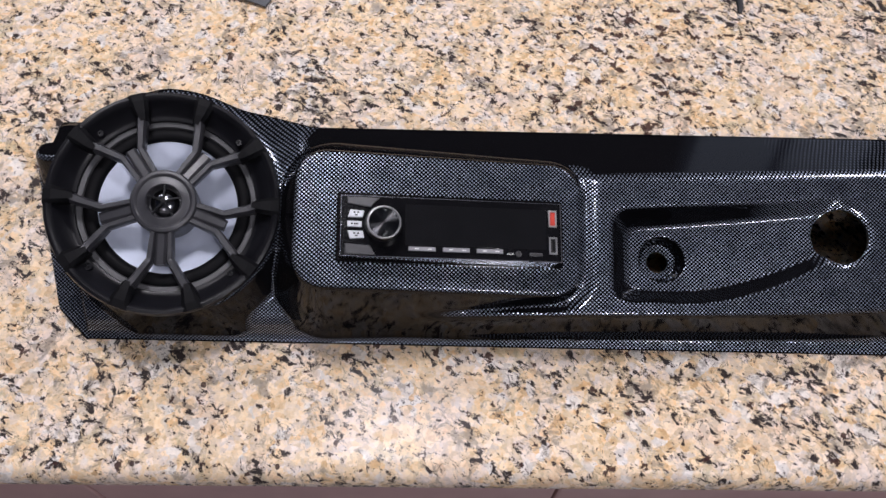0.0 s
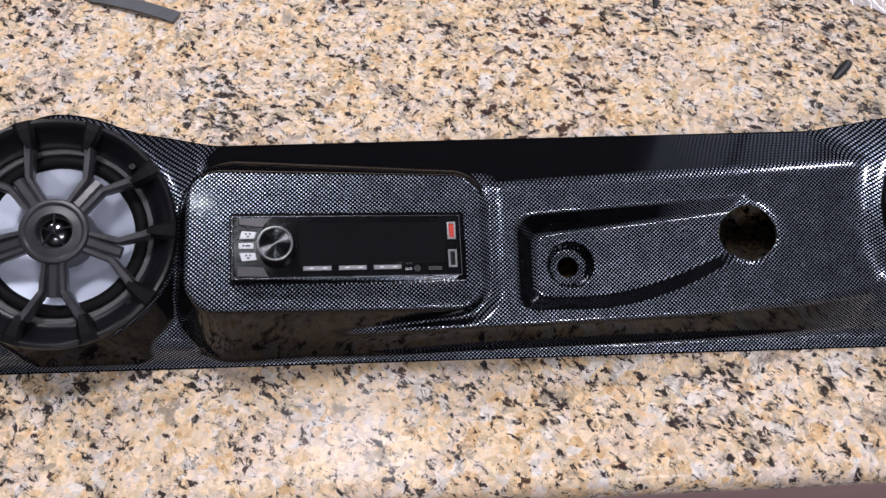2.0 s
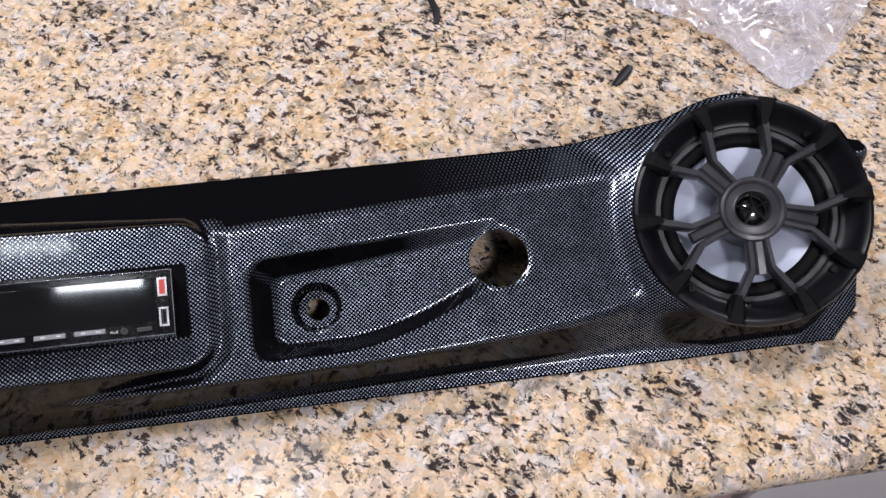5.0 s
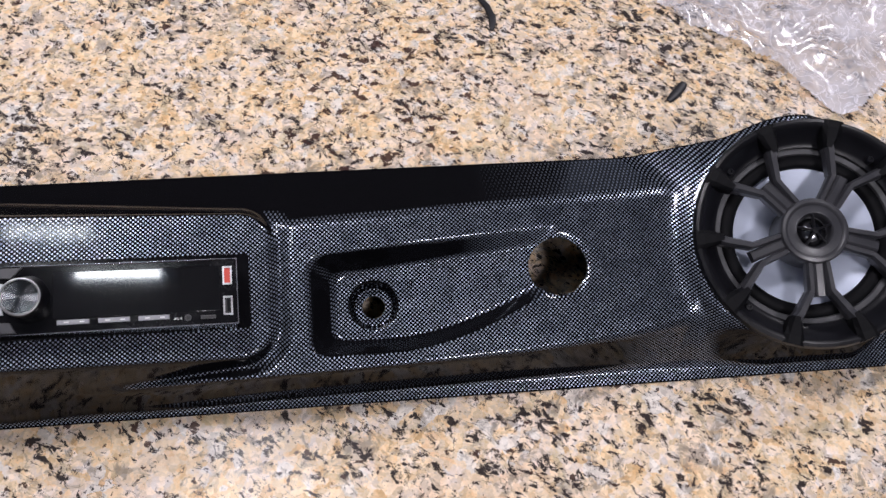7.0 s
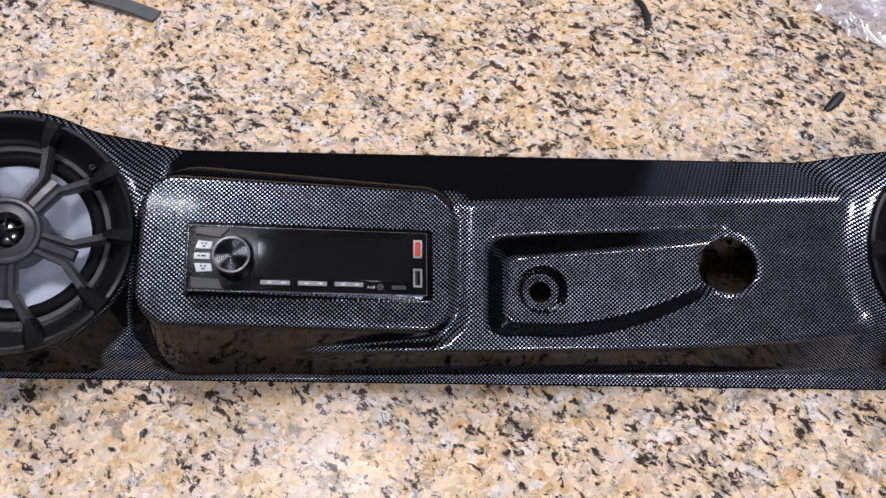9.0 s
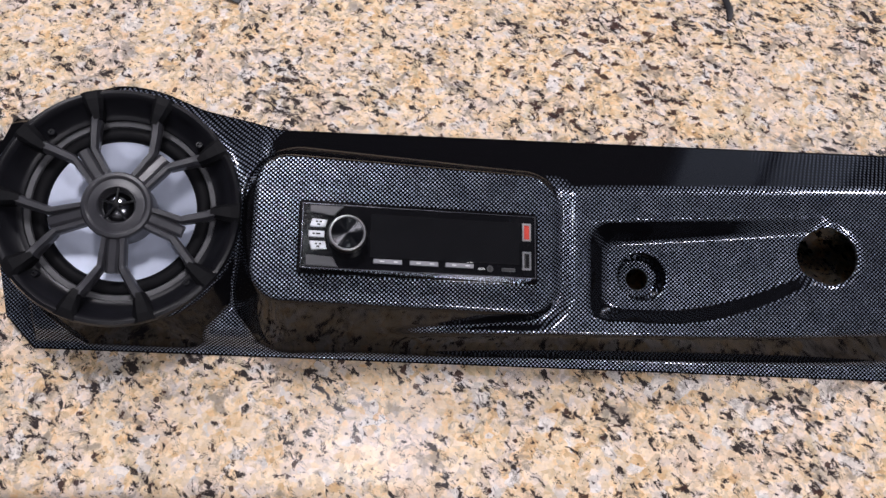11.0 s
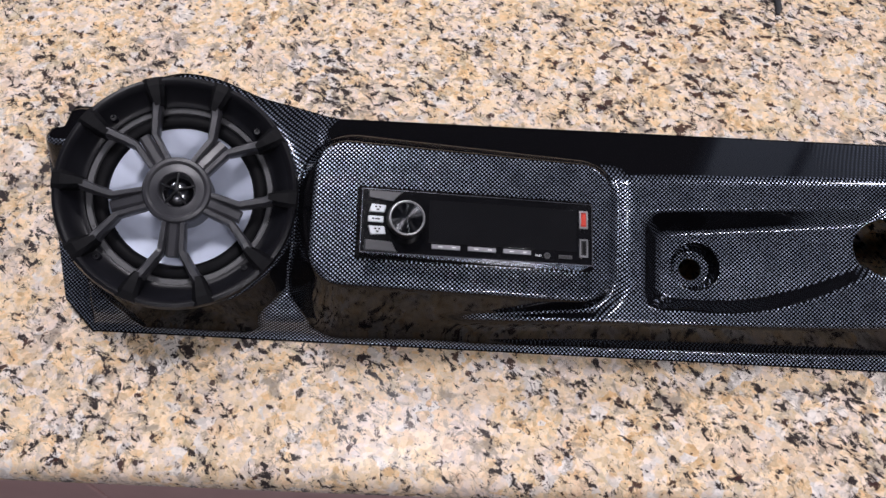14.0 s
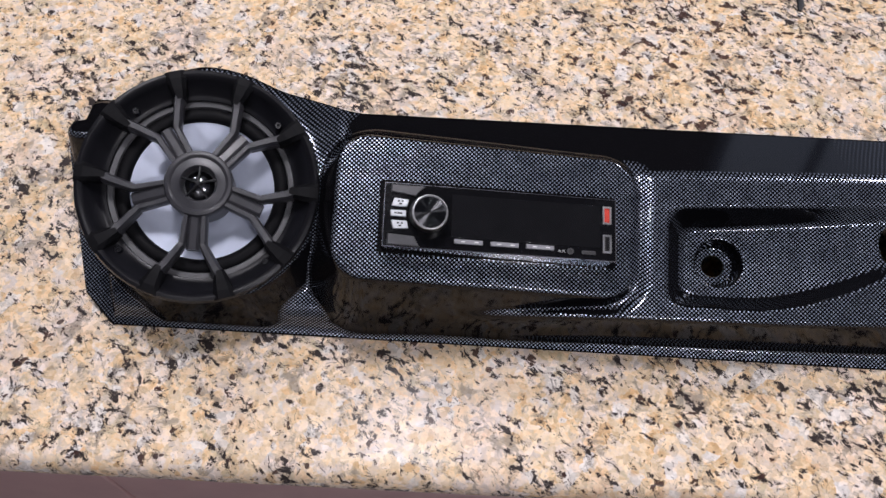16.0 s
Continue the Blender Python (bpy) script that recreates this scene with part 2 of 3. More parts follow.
# dim bluish light on the ceiling is put into this colour
CEILING_PAINT = simple("dim bluish ceiling paint", (0.18, 0.22, 0.30), 0.9, grain=0.04, scale=60)
CABINET = simple("mauve brown cabinet paint", (0.42, 0.26, 0.25), 0.45, grain=0.12, scale=25)
FLOOR = simple("greyish floor tile", (0.42, 0.40, 0.40), 0.45, grain=0.1, scale=15)
PALE = simple("pale appliance enamel", (0.80, 0.77, 0.77), 0.35, grain=0.05, scale=30)
WOOD = simple("reddish brown wood", (0.12, 0.05, 0.03), 0.45, grain=0.35, scale=40)


def glow_material(name, color, strength):
    m, nt, b = material(name)
    b.inputs["Emission Color"].default_value = (*color, 1)
    b.inputs["Emission Strength"].default_value = strength
    b.inputs["Base Color"].default_value = (0.8, 0.8, 0.8, 1)
    return m


def film_material():
    m, nt, b = material("clear crinkled film")
    nt.nodes.remove(b)
    clear = nt.nodes.new("ShaderNodeBsdfTransparent")
    clear.inputs[0].default_value = (0.93, 0.94, 0.95, 1)
    gloss = nt.nodes.new("ShaderNodeBsdfGlossy")
    gloss.inputs["Roughness"].default_value = 0.22
    haze = nt.nodes.new("ShaderNodeBsdfDiffuse")
    haze.inputs[0].default_value = (0.84, 0.82, 0.88, 1)
    mx, mx2 = nt.nodes.new("ShaderNodeMixShader"), nt.nodes.new("ShaderNodeMixShader")
    mx.inputs[0].default_value = 0.13
    n = noise_of(nt, coords(nt), 34, 4, 0.55, 1.8)
    fold = math_node(nt, "ABSOLUTE", math_node(nt, "SUBTRACT", n.outputs[0], 0.5))
    cloud = noise_of(nt, coords(nt), 16, 4, 0.6)
    crease = ramp(nt, fold, [(0.0, 0.40), (0.03, 0.0)])
    nt.links.new(math_node(nt, "ADD", crease, ramp(nt, cloud.outputs[0], [(0.36, 0.20), (0.66, 0.62)])), mx2.inputs[0])
    nt.links.new(clear.outputs[0], mx.inputs[1])
    nt.links.new(gloss.outputs[0], mx.inputs[2])
    nt.links.new(mx.outputs[0], mx2.inputs[1])
    nt.links.new(haze.outputs[0], mx2.inputs[2])
    nt.links.new(mx2.outputs[0], nt.nodes["Material Output"].inputs[0])
    return m


FILM = film_material()


# ---- mesh helpers ----
def part(name, bm, mat, parent=None, label="", smooth=True, bevel=0.0):
    """Links a bmesh as one mesh object, under a thing where one is given."""
    bmesh.ops.recalc_face_normals(bm, faces=bm.faces)
    me = bpy.data.meshes.new(name)
    bm.to_mesh(me)
    bm.free()
    me.materials.append(mat)
    ob = new(name, me)
    ob.parent = parent
    if smooth:
        me.polygons.foreach_set("use_smooth", [True] * len(me.polygons))
        me.set_sharp_from_angle(angle=radians(38))
    if bevel:
        mod = ob.modifiers.new("bevel", "BEVEL")
        mod.width, mod.segments, mod.limit_method, mod.angle_limit = bevel, 2, "ANGLE", radians(40)
    if label:
        tagged(ob, label)
    return ob


def empty(name, m):
    ob = new(name)
    ob.matrix_world = m
    ob.empty_display_size = 0.02
    return ob


def box(bm, x0, x1, y0, y1, z0, z1):
    vs = [bm.verts.new((x, y, z)) for z in (z0, z1) for x, y in ((x0, y0), (x1, y0), (x1, y1), (x0, y1))]
    for f in ((0, 1, 2, 3), (4, 5, 6, 7), (0, 1, 5, 4), (1, 2, 6, 5), (2, 3, 7, 6), (3, 0, 4, 7)):
        bm.faces.new([vs[i] for i in f])
    return vs


def prism(bm, outline, z0, z1, inset=0.0):
    """A flat outline raised from z0 to z1; the top may be drawn in."""
    cx, cy = sum(p[0] for p in outline) / len(outline), sum(p[1] for p in outline) / len(outline)
    lo = [bm.verts.new((x, y, z0)) for x, y in outline]
    hi = [bm.verts.new((x + (cx - x) * inset, y + (cy - y) * inset, z1)) for x, y in outline]
    n = len(outline)
    for i in range(n):
        bm.faces.new((lo[i], lo[(i + 1) % n], hi[(i + 1) % n], hi[i]))
    bm.faces.new(hi)
    bm.faces.new(lo[::-1])


def round_rect(w, h, r, n=6):
    pts = []
    for cx, cy, a0 in ((w / 2 - r, h / 2 - r, 0), (-w / 2 + r, h / 2 - r, 90), (-w / 2 + r, -h / 2 + r, 180), (w / 2 - r, -h / 2 + r, 270)):
        for i in range(n + 1):
            a = radians(a0 + 90 * i / n)
            pts.append((cx + r * math.cos(a), cy + r * math.sin(a)))
    return pts


def lathe(bm, profile, n=96, closed=False):
    """Turns (r, z) pairs about z."""
    rings = []
    for r, z in profile:
        if r < 1e-6:
            rings.append([bm.verts.new((0, 0, z))])
        else:
            rings.append([bm.verts.new((r * math.cos(2 * math.pi * i / n), r * math.sin(2 * math.pi * i / n), z)) for i in range(n)])
    pairs = list(zip(rings, rings[1:])) + ([(rings[-1], rings[0])] if closed else [])
    for a, b in pairs:
        for i in range(n):
            j = (i + 1) % n
            if len(a) == 1 and len(b) == 1:
                continue
            if len(a) == 1:
                bm.faces.new((a[0], b[i], b[j]))
            elif len(b) == 1:
                bm.faces.new((a[i], a[j], b[0]))
            else:
                bm.faces.new((a[i], a[j], b[j], b[i]))


def sweep(bm, path, widths, tops, bottoms, chamfer=0.3):
    """A bar along a flat path, with a chamfered top."""
    rings = []
    for i, (x, y) in enumerate(path):
        a, b = path[max(0, i - 1)], path[min(len(path) - 1, i + 1)]
        d = Vector((b[0] - a[0], b[1] - a[1])).normalized()
        px, py = -d.y, d.x
        w, zt, zb = widths[i] / 2, tops[i], bottoms[i]
        ch = (zt - zb) * chamfer
        ring = [(-w, zb), (-w, zt - ch), (-w * 0.55, zt), (w * 0.55, zt), (w, zt - ch), (w, zb)]
        rings.append([bm.verts.new((x + px * s, y + py * s, z)) for s, z in ring])
    for a, b in zip(rings, rings[1:]):
        for i in range(6):
            bm.faces.new((a[i], a[(i + 1) % 6], b[(i + 1) % 6], b[i]))
    bm.faces.new(rings[0])
    bm.faces.new(rings[-1][::-1])


def sstep(a, b, x):
    t = np.clip((x - a) / (b - a), 0, 1)
    return t * t * (3 - 2 * t)


def smax(a, b, k):
    h = np.clip(0.5 + 0.5 * (a - b) / k, 0, 1)
    return b + (a - b) * h + k * h * (1 - h)


def smin(a, b, k):
    return -smax(-a, -b, k)


# ---- structure ----
def grid_slab(name, x0, x1, y0, y1, z0, z1, mat, label, kind="structure", category=""):
    bm = bmesh.new()
    box(bm, x0, x1, y0, y1, z0, z1)
    return tagged(part(name, bm, mat, None, "", False), label, category, "", kind)


ROOM = (-2.2, 2.4, -2.0, 2.9)
FLOOR_Z, CEIL_Z = -0.91, 1.50
grid_slab("floor", ROOM[0], ROOM[1], ROOM[2], ROOM[3], FLOOR_Z - 0.1, FLOOR_Z, FLOOR, "pale greyish tiled kitchen floor", category="floor")
grid_slab("ceiling", ROOM[0], ROOM[1], ROOM[2], ROOM[3], CEIL_Z, CEIL_Z + 0.1, CEILING_PAINT, "unseen kitchen ceiling, its dim bluish light put into the paint", category="ceiling")
grid_slab("wall_west", ROOM[0] - 0.1, ROOM[0], ROOM[2], ROOM[3], FLOOR_Z, CEIL_Z, WALL_PAINT, "plain grey painted wall", category="wall")
grid_slab("wall_east", ROOM[1], ROOM[1] + 0.1, ROOM[2], ROOM[3], FLOOR_Z, CEIL_Z, WALL_PAINT, "plain grey painted wall", category="wall")
grid_slab("wall_south", ROOM[0], ROOM[1], ROOM[2] - 0.1, ROOM[2], FLOOR_Z, CEIL_Z, WALL_PAINT, "plain grey painted wall", category="wall")
grid_slab("wall_north", ROOM[0], ROOM[1], ROOM[3], ROOM[3] + 0.1, FLOOR_Z, CEIL_Z, DIM_WALL, "unseen far wall, coloured dark for the dim room beyond", category="wall")


def countertop():
    """Granite slab with a rounded front edge, a touch askew to the panel."""
    bm = bmesh.new()
    r, th = 0.015, 0.031
    prof = [(0.64, -th), (0.64, 0.0), (-0.1945 + r + 0.003, 0.0)]
    prof += [(-0.1945 + r - r * math.sin(radians(a)), -r + r * math.cos(radians(a))) for a in (0, 15, 30, 45, 60, 75, 90)]
    prof += [(-0.1945 + 0.008 - 0.008 * math.cos(radians(a)), -th + 0.008 - 0.008 * math.sin(radians(a))) for a in (0, 30, 60, 90)]
    ends = [[bm.verts.new((x, y, z)) for y, z in prof] for x in (-1.5, 1.6)]
    n = len(prof)
    for i in range(n):
        bm.faces.new((ends[0][i], ends[0][(i + 1) % n], ends[1][(i + 1) % n], ends[1][i]))
    bm.faces.new(ends[0][::-1])
    bm.faces.new(ends[1])
    ob = part("countertop", bm, GRANITE)
    ob.matrix_world = pose(0, 0, 0, 0, 0, 0.7)
    return tagged(ob, "polished beige granite countertop with brown and black flecks", "countertop", "", "structure")


countertop()


def base_cabinet():
    cab = empty("base_cabinet", pose(0, 0, FLOOR_Z, 0, 0, 0.7))
    bm = bmesh.new()
    box(bm, -1.4, 0.40, -0.150, 0.6, 0.1, 0.876)
    part("body", bm, CABINET, cab, "", False)
    bm = bmesh.new()
    box(bm, -1.4, 0.40, -0.10, 0.58, 0.0, 0.1)
    part("plinth", bm, WOOD, cab, "", False)
    for i, x in enumerate((-1.395, -0.945, -0.495, -0.045)):
        bm = bmesh.new()
        box(bm, x, x + 0.448, -0.172, -0.1505, 0.12, 0.868)
        part("door", bm, CABINET, cab, "", False, 0.003)
    return tagged(cab, "mauve brown painted base cabinet under the countertop", "cabinet")


base_cabinet()


def appliance():
    ap = empty("dishwasher", pose(0, 0, FLOOR_Z, 0, 0, 0.7))
    bm = bmesh.new()
    box(bm, 0.41, 1.01, -0.148, 0.45, 0.0, 0.87)
    part("body", bm, RUBBER, ap, "", False)
    bm = bmesh.new()
    box(bm, 0.412, 1.008, -0.178, -0.1485, 0.10, 0.865)
    part("door", bm, PALE, ap, "pale grey door", False, 0.004)
    return tagged(ap, "pale grey dishwasher front under the countertop", "dishwasher")


appliance()


def far_window(x0, x1, z0, z1):
    win = empty("window_1", pose((x0 + x1) / 2, ROOM[3], (z0 + z1) / 2))
    w, h = (x1 - x0) / 2, (z1 - z0) / 2
    for name, q in (("window_frame", (-w - 0.05, -w, -h - 0.05, h + 0.05)), ("window_frame", (w, w + 0.05, -h - 0.05, h + 0.05)), ("window_frame", (-w, w, h, h + 0.05)),
                    ("window_sill", (-w, w, -h - 0.05, -h)), ("mullion", (-0.02, 0.02, -h, h))):
        bm = bmesh.new()
        box(bm, q[0], q[1], -0.05, -0.003, q[2], q[3])
        part(name, bm, CEILING_PAINT, win, "", False)
    for a, b in ((-w, -0.02), (0.02, w)):
        bm = bmesh.new()
        box(bm, a, b, -0.02, -0.01, -h, h)
        part("pane", bm, glow_material("evening window", (0.45, 0.62, 1.0), 0.4), win, "pane with bluish daylight behind it", False)
    return tagged(win, "bright bluish window in the far dark wall", "window", "", "structure")


far_window(0.95, 1.75, 0.20, 1.05)


def ceiling_light(x, y, r, power, color=(1.005, 0.965, 1.045)):
    lamp = empty("ceiling_light", pose(x, y, CEIL_Z))
    bm = bmesh.new()
    lathe(bm, [(r, -0.002), (r + 0.018, -0.008), (r + 0.022, -0.002), (r + 0.022, 0.0)], 48)
    part("trim_ring", bm, CEILING_PAINT, lamp)
    bm = bmesh.new()
    lathe(bm, [(0, -0.003), (r, -0.003)], 48)
    part("diffuser", bm, glow_material("lamp glow", color, power), lamp, "glowing white diffuser")
    return tagged(lamp, "round glowing ceiling disc, one a known lamp, the rest added fill", "ceiling light", "kitchen ceiling lights")


ceiling_light(-0.30, 0.28, 0.14, LAMP_POWER)
# these four are unseen fill lights, added to brighten granite, cabinets and console
ceiling_light(-0.50, -1.80, 0.14, LAMP_POWER * 0.4)
ceiling_light(0.60, -1.15, 0.14, LAMP_POWER * 1.35)
ceiling_light(1.25, 1.05, 0.14, LAMP_POWER * 1.35)
ceiling_light(-1.15, 0.85, 0.14, LAMP_POWER * 0.75)


def tube_light():
    lamp = empty("tube_light", pose(-0.281, -0.154, CEIL_Z))
    bm = bmesh.new()
    box(bm, -0.135, 0.135, -0.030, 0.030, -0.03, 0.0)
    part("housing", bm, CEILING_PAINT, lamp, "", False, 0.004)
    bm = bmesh.new()
    box(bm, -0.090, 0.090, -0.010, 0.010, -0.036, -0.0305)
    part("diffuser", bm, glow_material("tube glow", (0.92, 0.96, 1.0), LAMP_POWER * 0.65), lamp, "glowing cool white diffuser", False)
    return tagged(lamp, "short linear white ceiling light switched on", "ceiling light")


tube_light()

# ---- the console: a wedge-shaped shell, tilted towards the front ----
TILT_X = math.degrees(math.atan(0.37))
CONSOLE = pose(0, 0, 0.0886, TILT_X, 0, 0)
SPEAKER_X, SPEAKER_V, SPEAKER_R = 0.3925, 0.0078, 0.0957
FLANGE = -0.054
SPK_W, SPK_SX, SPK_SV = 0.0095, 0.16, 0.03     # rim height and lean of each speaker
HOLE = (0.1850, -0.0048, 0.0242)
CUP = (0.0328, -0.0258, 0.0208)
CUP_HOLE = 0.0095


def speaker_plane(x, v, side):
    return SPK_W - side * SPK_SX * -1 * (x - side * SPEAKER_X) * 1.0 + SPK_SV * (v - SPEAKER_V)


def deck_height(x):
    return -0.0685 * np.clip(x, -0.06, 1)


def recess_depth(x, v):
    top = 0.0132 + 0.082 * x
    low = -0.0668 + 0.0352 * (np.clip(x - 0.045, 0, 0.2) / 0.12) ** 1.8
    d = smin(smin(top - v, v - low, 0.010), (x + 0.0168) * 0.70, 0.012)
    d = smin(d, (0.186 - x) * 1.0, 0.006)
    # the tray runs out into a narrow dished rim round the large opening
    d = smax(d, HOLE[2] + 0.0036 - np.hypot(x - HOLE[0], v - HOLE[1]), 0.003)
    depth = np.interp(x, [-0.02, 0.03, 0.10, 0.16, 0.20, 0.25], [0.028, 0.026, 0.019, 0.010, 0.005, 0.004])
    wall = 0.0125
    return depth * smin(smax(d / wall, 0 * d, 0.14), 1 + 0 * d, 0.20)


def panel_distance(x, v):
    px, pv = np.abs(x + 0.1605) - 0.1165, np.abs(v + 0.009) - 0.0555
    r = 0.024
    return np.hypot(np.maximum(px + r, 0), np.maximum(pv + r, 0)) + np.minimum(np.maximum(px + r, pv + r), 0) - r


def front_wall(x, v):
    """The wall over the front flange: steep by the radio, easing towards the far speaker."""
    foot = np.interp(x, [-0.40, -0.26, -0.075, 0.066, 0.21, 0.31, 0.40], [-0.0985, -0.0980, -0.0955, -0.0935, -0.0910, -0.0885, -0.0885])
    rise = np.interp(x, [-0.26, -0.05, 0.06, 0.15, 0.20, 0.27, 0.31], [2.9, 3.7, 2.95, 2.25, 1.75, 1.15, 0.80])
    return FLANGE + rise * (v - foot)


def console_height(x, v):
    """Height of the shell over its own tilted base plane."""
    deck = deck_height(x)
    front = front_wall(x, v)
    crest = 0.040 + 0.055 * np.clip(x, -0.05, 1)
    back = deck - (deck + 0.0500) / (0.0945 - crest) * (v - crest)
    # the deck dips into a valley in front of the far speaker
    deck_r = smin(deck, deck + 0.001 - 0.75 * (x - 0.298), 0.003)
    body = smin(smin(deck_r, back, 0.005), front, 0.006)
    low_l = -0.012 + 0.0075 * sstep(-0.120, -0.050, x) - 0.026 * sstep(-0.272, -0.292, x)
    front_l = FLANGE + np.interp(x, [-0.30, -0.26, -0.12, -0.05], [1.25, 1.6, 2.9, 3.7]) * (v + 0.0975)
    dist = panel_distance(x, v)
    ledge = sstep(0.004, 0.018, dist) * sstep(-0.175, -0.050, x) * sstep(0.030, 0.0, v)
    left_zone = np.minimum(sstep(-0.026, -0.050, x), 1 - ledge)
    body = body * (1 - left_zone) + smin(smin(low_l, front_l, 0.012), back, 0.008) * left_zone
    # radio panel block
    ptop = -0.0020 - 0.16 * x
    block = smin(ptop, ptop - (2.6 - 1.2 * sstep(-0.06, -0.035, x)) * dist, 0.006)
    body = smax(body, smin(block, front + 0.006, 0.008), 0.006)
    # side walls
    half = 0.498 + 0.262 * v
    side = FLANGE + 3.0 * (half - np.abs(x))
    body = smin(body, side, 0.008)
    # speaker pods
    for s in (-1, 1):
        rr = np.hypot(x - s * SPEAKER_X, v - SPEAKER_V)
        plane = speaker_plane(x, v, s) - 0.004
        flank = 0.85 + 0.9 * sstep(0.03, -0.02, v) if s < 0 else 0.65
        pod = smin(plane, plane - (flank + 2.6 * sstep(0.395, 0.45, s * x)) * (rr - 0.0945), 0.005)
        if s < 0:
            skirt = FLANGE + 2.4 * (v + 0.0990)
        else:
            skirt = FLANGE + np.interp(x, [0.300, 0.365], [0.90, 2.4]) * (v + np.interp(x, [0.300, 0.365], [0.0885, 0.0950]))
        pod = smin(pod, skirt, 0.010)
        pod = smin(pod, FLANGE + 3.0 * (0.505 + 0.262 * v - np.abs(x)), 0.008)
        body = smax(body, pod, 0.007)
        # raised outer back corner
        cx = np.abs(x - s * 0.490) - 0.026
        cv = np.abs(v - 0.070) - 0.0225
        cd = np.hypot(np.maximum(cx + 0.012, 0), np.maximum(cv + 0.012, 0)) - 0.012
        slab = -0.010 - 0.95 * (v - 0.055)
        body = smax(body, smin(slab, slab - 3.0 * cd, 0.010), 0.006)
    # the wall sweeps into the flange, widest below the radio
    sweep_in = np.interp(x, [-0.34, -0.27, -0.12, -0.02], [0.006, 0.010, 0.010, 0.005])
    body = smax(body, FLANGE + 0 * x, np.where(v > 0.06, 0.001, sweep_in))
    body = body - recess_depth(x, v)
    rc = np.hypot(x - CUP[0], v - CUP[1])
    return body - 0.016 * sstep(CUP[2], CUP[2] - 0.0055, rc)


def console():
    nx, nv = 760, 210
    s = np.linspace(0, 1, nx + 1)[:, None] * np.ones((1, nv + 1))
    q = np.ones((nx + 1, 1)) * np.linspace(0, 1, nv + 1)[None, :]
    x = -0.525 + 1.05 * s
    v = -0.1 + 0.2 * q
    for _ in range(4):
        lo = -0.1025 + np.maximum(0, np.abs(x) - 0.474) * 1.0
        hi = 0.0945 + 0 * x
        for c in (-SPEAKER_X, SPEAKER_X):
            hump = SPEAKER_V + np.sqrt(np.maximum(0.1005 ** 2 - (x - c) ** 2, 0))
            hi = smax(hi, hump, 0.008)
        hi = hi - 0.010 * np.clip((np.abs(x) - 0.532) / 0.012, 0, 1) ** 2
        v = lo + q * (hi - lo)
        ends = 0.520 + 0.262 * np.clip(v, -0.11, 0.0945) - 0.032 * sstep(0.056, 0.066, v)
        x = (2 * s - 1) * ends
    # draw the grid on to the rims of the two holes
    for cx, cv, r in (HOLE, (CUP[0], CUP[1], CUP_HOLE)):
        d = np.hypot(x - cx, v - cv)
        near = np.abs(d - r) < 0.0008
        k = np.where(near, r / np.maximum(d, 1e-6), 1.0)
        x, v = cx + (x - cx) * k, cv + (v - cv) * k
    w = console_height(x, v)
    e = 0.0006
    dx = (console_height(x + e, v) - console_height(x - e, v)) / (2 * e)
    dv = (console_height(x, v + e) - console_height(x, v - e)) / (2 * e)
    nrm = np.stack([-dx, -dv, np.ones_like(dx)], -1).reshape(-1, 3)
    nrm /= np.linalg.norm(nrm, axis=1)[:, None]
    verts = np.stack([x, v, w], -1).reshape(-1, 3)
    i = np.arange(nx)[:, None] * (nv + 1) + np.arange(nv)[None, :]
    quads = np.stack([i, i + nv + 1, i + nv + 2, i + 1], -1).reshape(-1, 4)
    mid = verts[quads].mean(1)
    keep = np.ones(len(quads), bool)
    for cx, cv, r in (HOLE, (CUP[0], CUP[1], CUP_HOLE)):
        keep &= np.hypot(mid[:, 0] - cx, mid[:, 1] - cv) > r * 0.985
    for c in (-SPEAKER_X, SPEAKER_X):
        keep &= np.hypot(mid[:, 0] - c, mid[:, 1] - SPEAKER_V) > 0.0905
    keep &= (np.abs(mid[:, 0] + 0.152) > 0.086) | (np.abs(mid[:, 1] + 0.0152) > 0.022)
    # regions of the one moulding
    mx, mv = mid[:, 0], mid[:, 1]
    kind = np.zeros(len(quads), int)
    kind[(np.abs(mx + 0.1605) < 0.122) & (np.abs(mv + 0.009) < 0.061)] = 1
    kind[recess_depth(mx, mv) > 1e-5] = 2
    kind[np.hypot(mx + SPEAKER_X, mv - SPEAKER_V) < 0.108] = 3
    kind[np.hypot(mx - SPEAKER_X, mv - SPEAKER_V) < 0.108] = 4
    thing = empty("stereo_console", CONSOLE)
    for k, name in enumerate(("shell", "radio_panel", "tray", "speaker_pod", "speaker_pod")):
        qs = quads[keep & (kind == k)]
        used = np.unique(qs)
        back_to = np.zeros(len(verts), int)
        back_to[used] = np.arange(len(used))
        me = bpy.data.meshes.new(name)
        me.from_pydata(verts[used].tolist(), [], back_to[qs].tolist())
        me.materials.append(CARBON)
        me.polygons.foreach_set("use_smooth", [True] * len(me.polygons))
        me.normals_split_custom_set_from_vertices(nrm[used].tolist())
        new(name, me).parent = thing
    # outline of the flange, for its rolled edge and an added skirt
    ring = [(x[a, 0], v[a, 0]) for a in range(nx + 1)] + [(x[nx, a], v[nx, a]) for a in range(1, nv + 1)]
    ring += [(x[a, nv], v[a, nv]) for a in range(nx - 1, -1, -1)] + [(x[0, a], v[0, a]) for a in range(nv - 1, 0, -1)]
    ring = np.array(ring)
    tops = console_height(ring[:, 0], ring[:, 1])
    bm = bmesh.new()
    rows = []
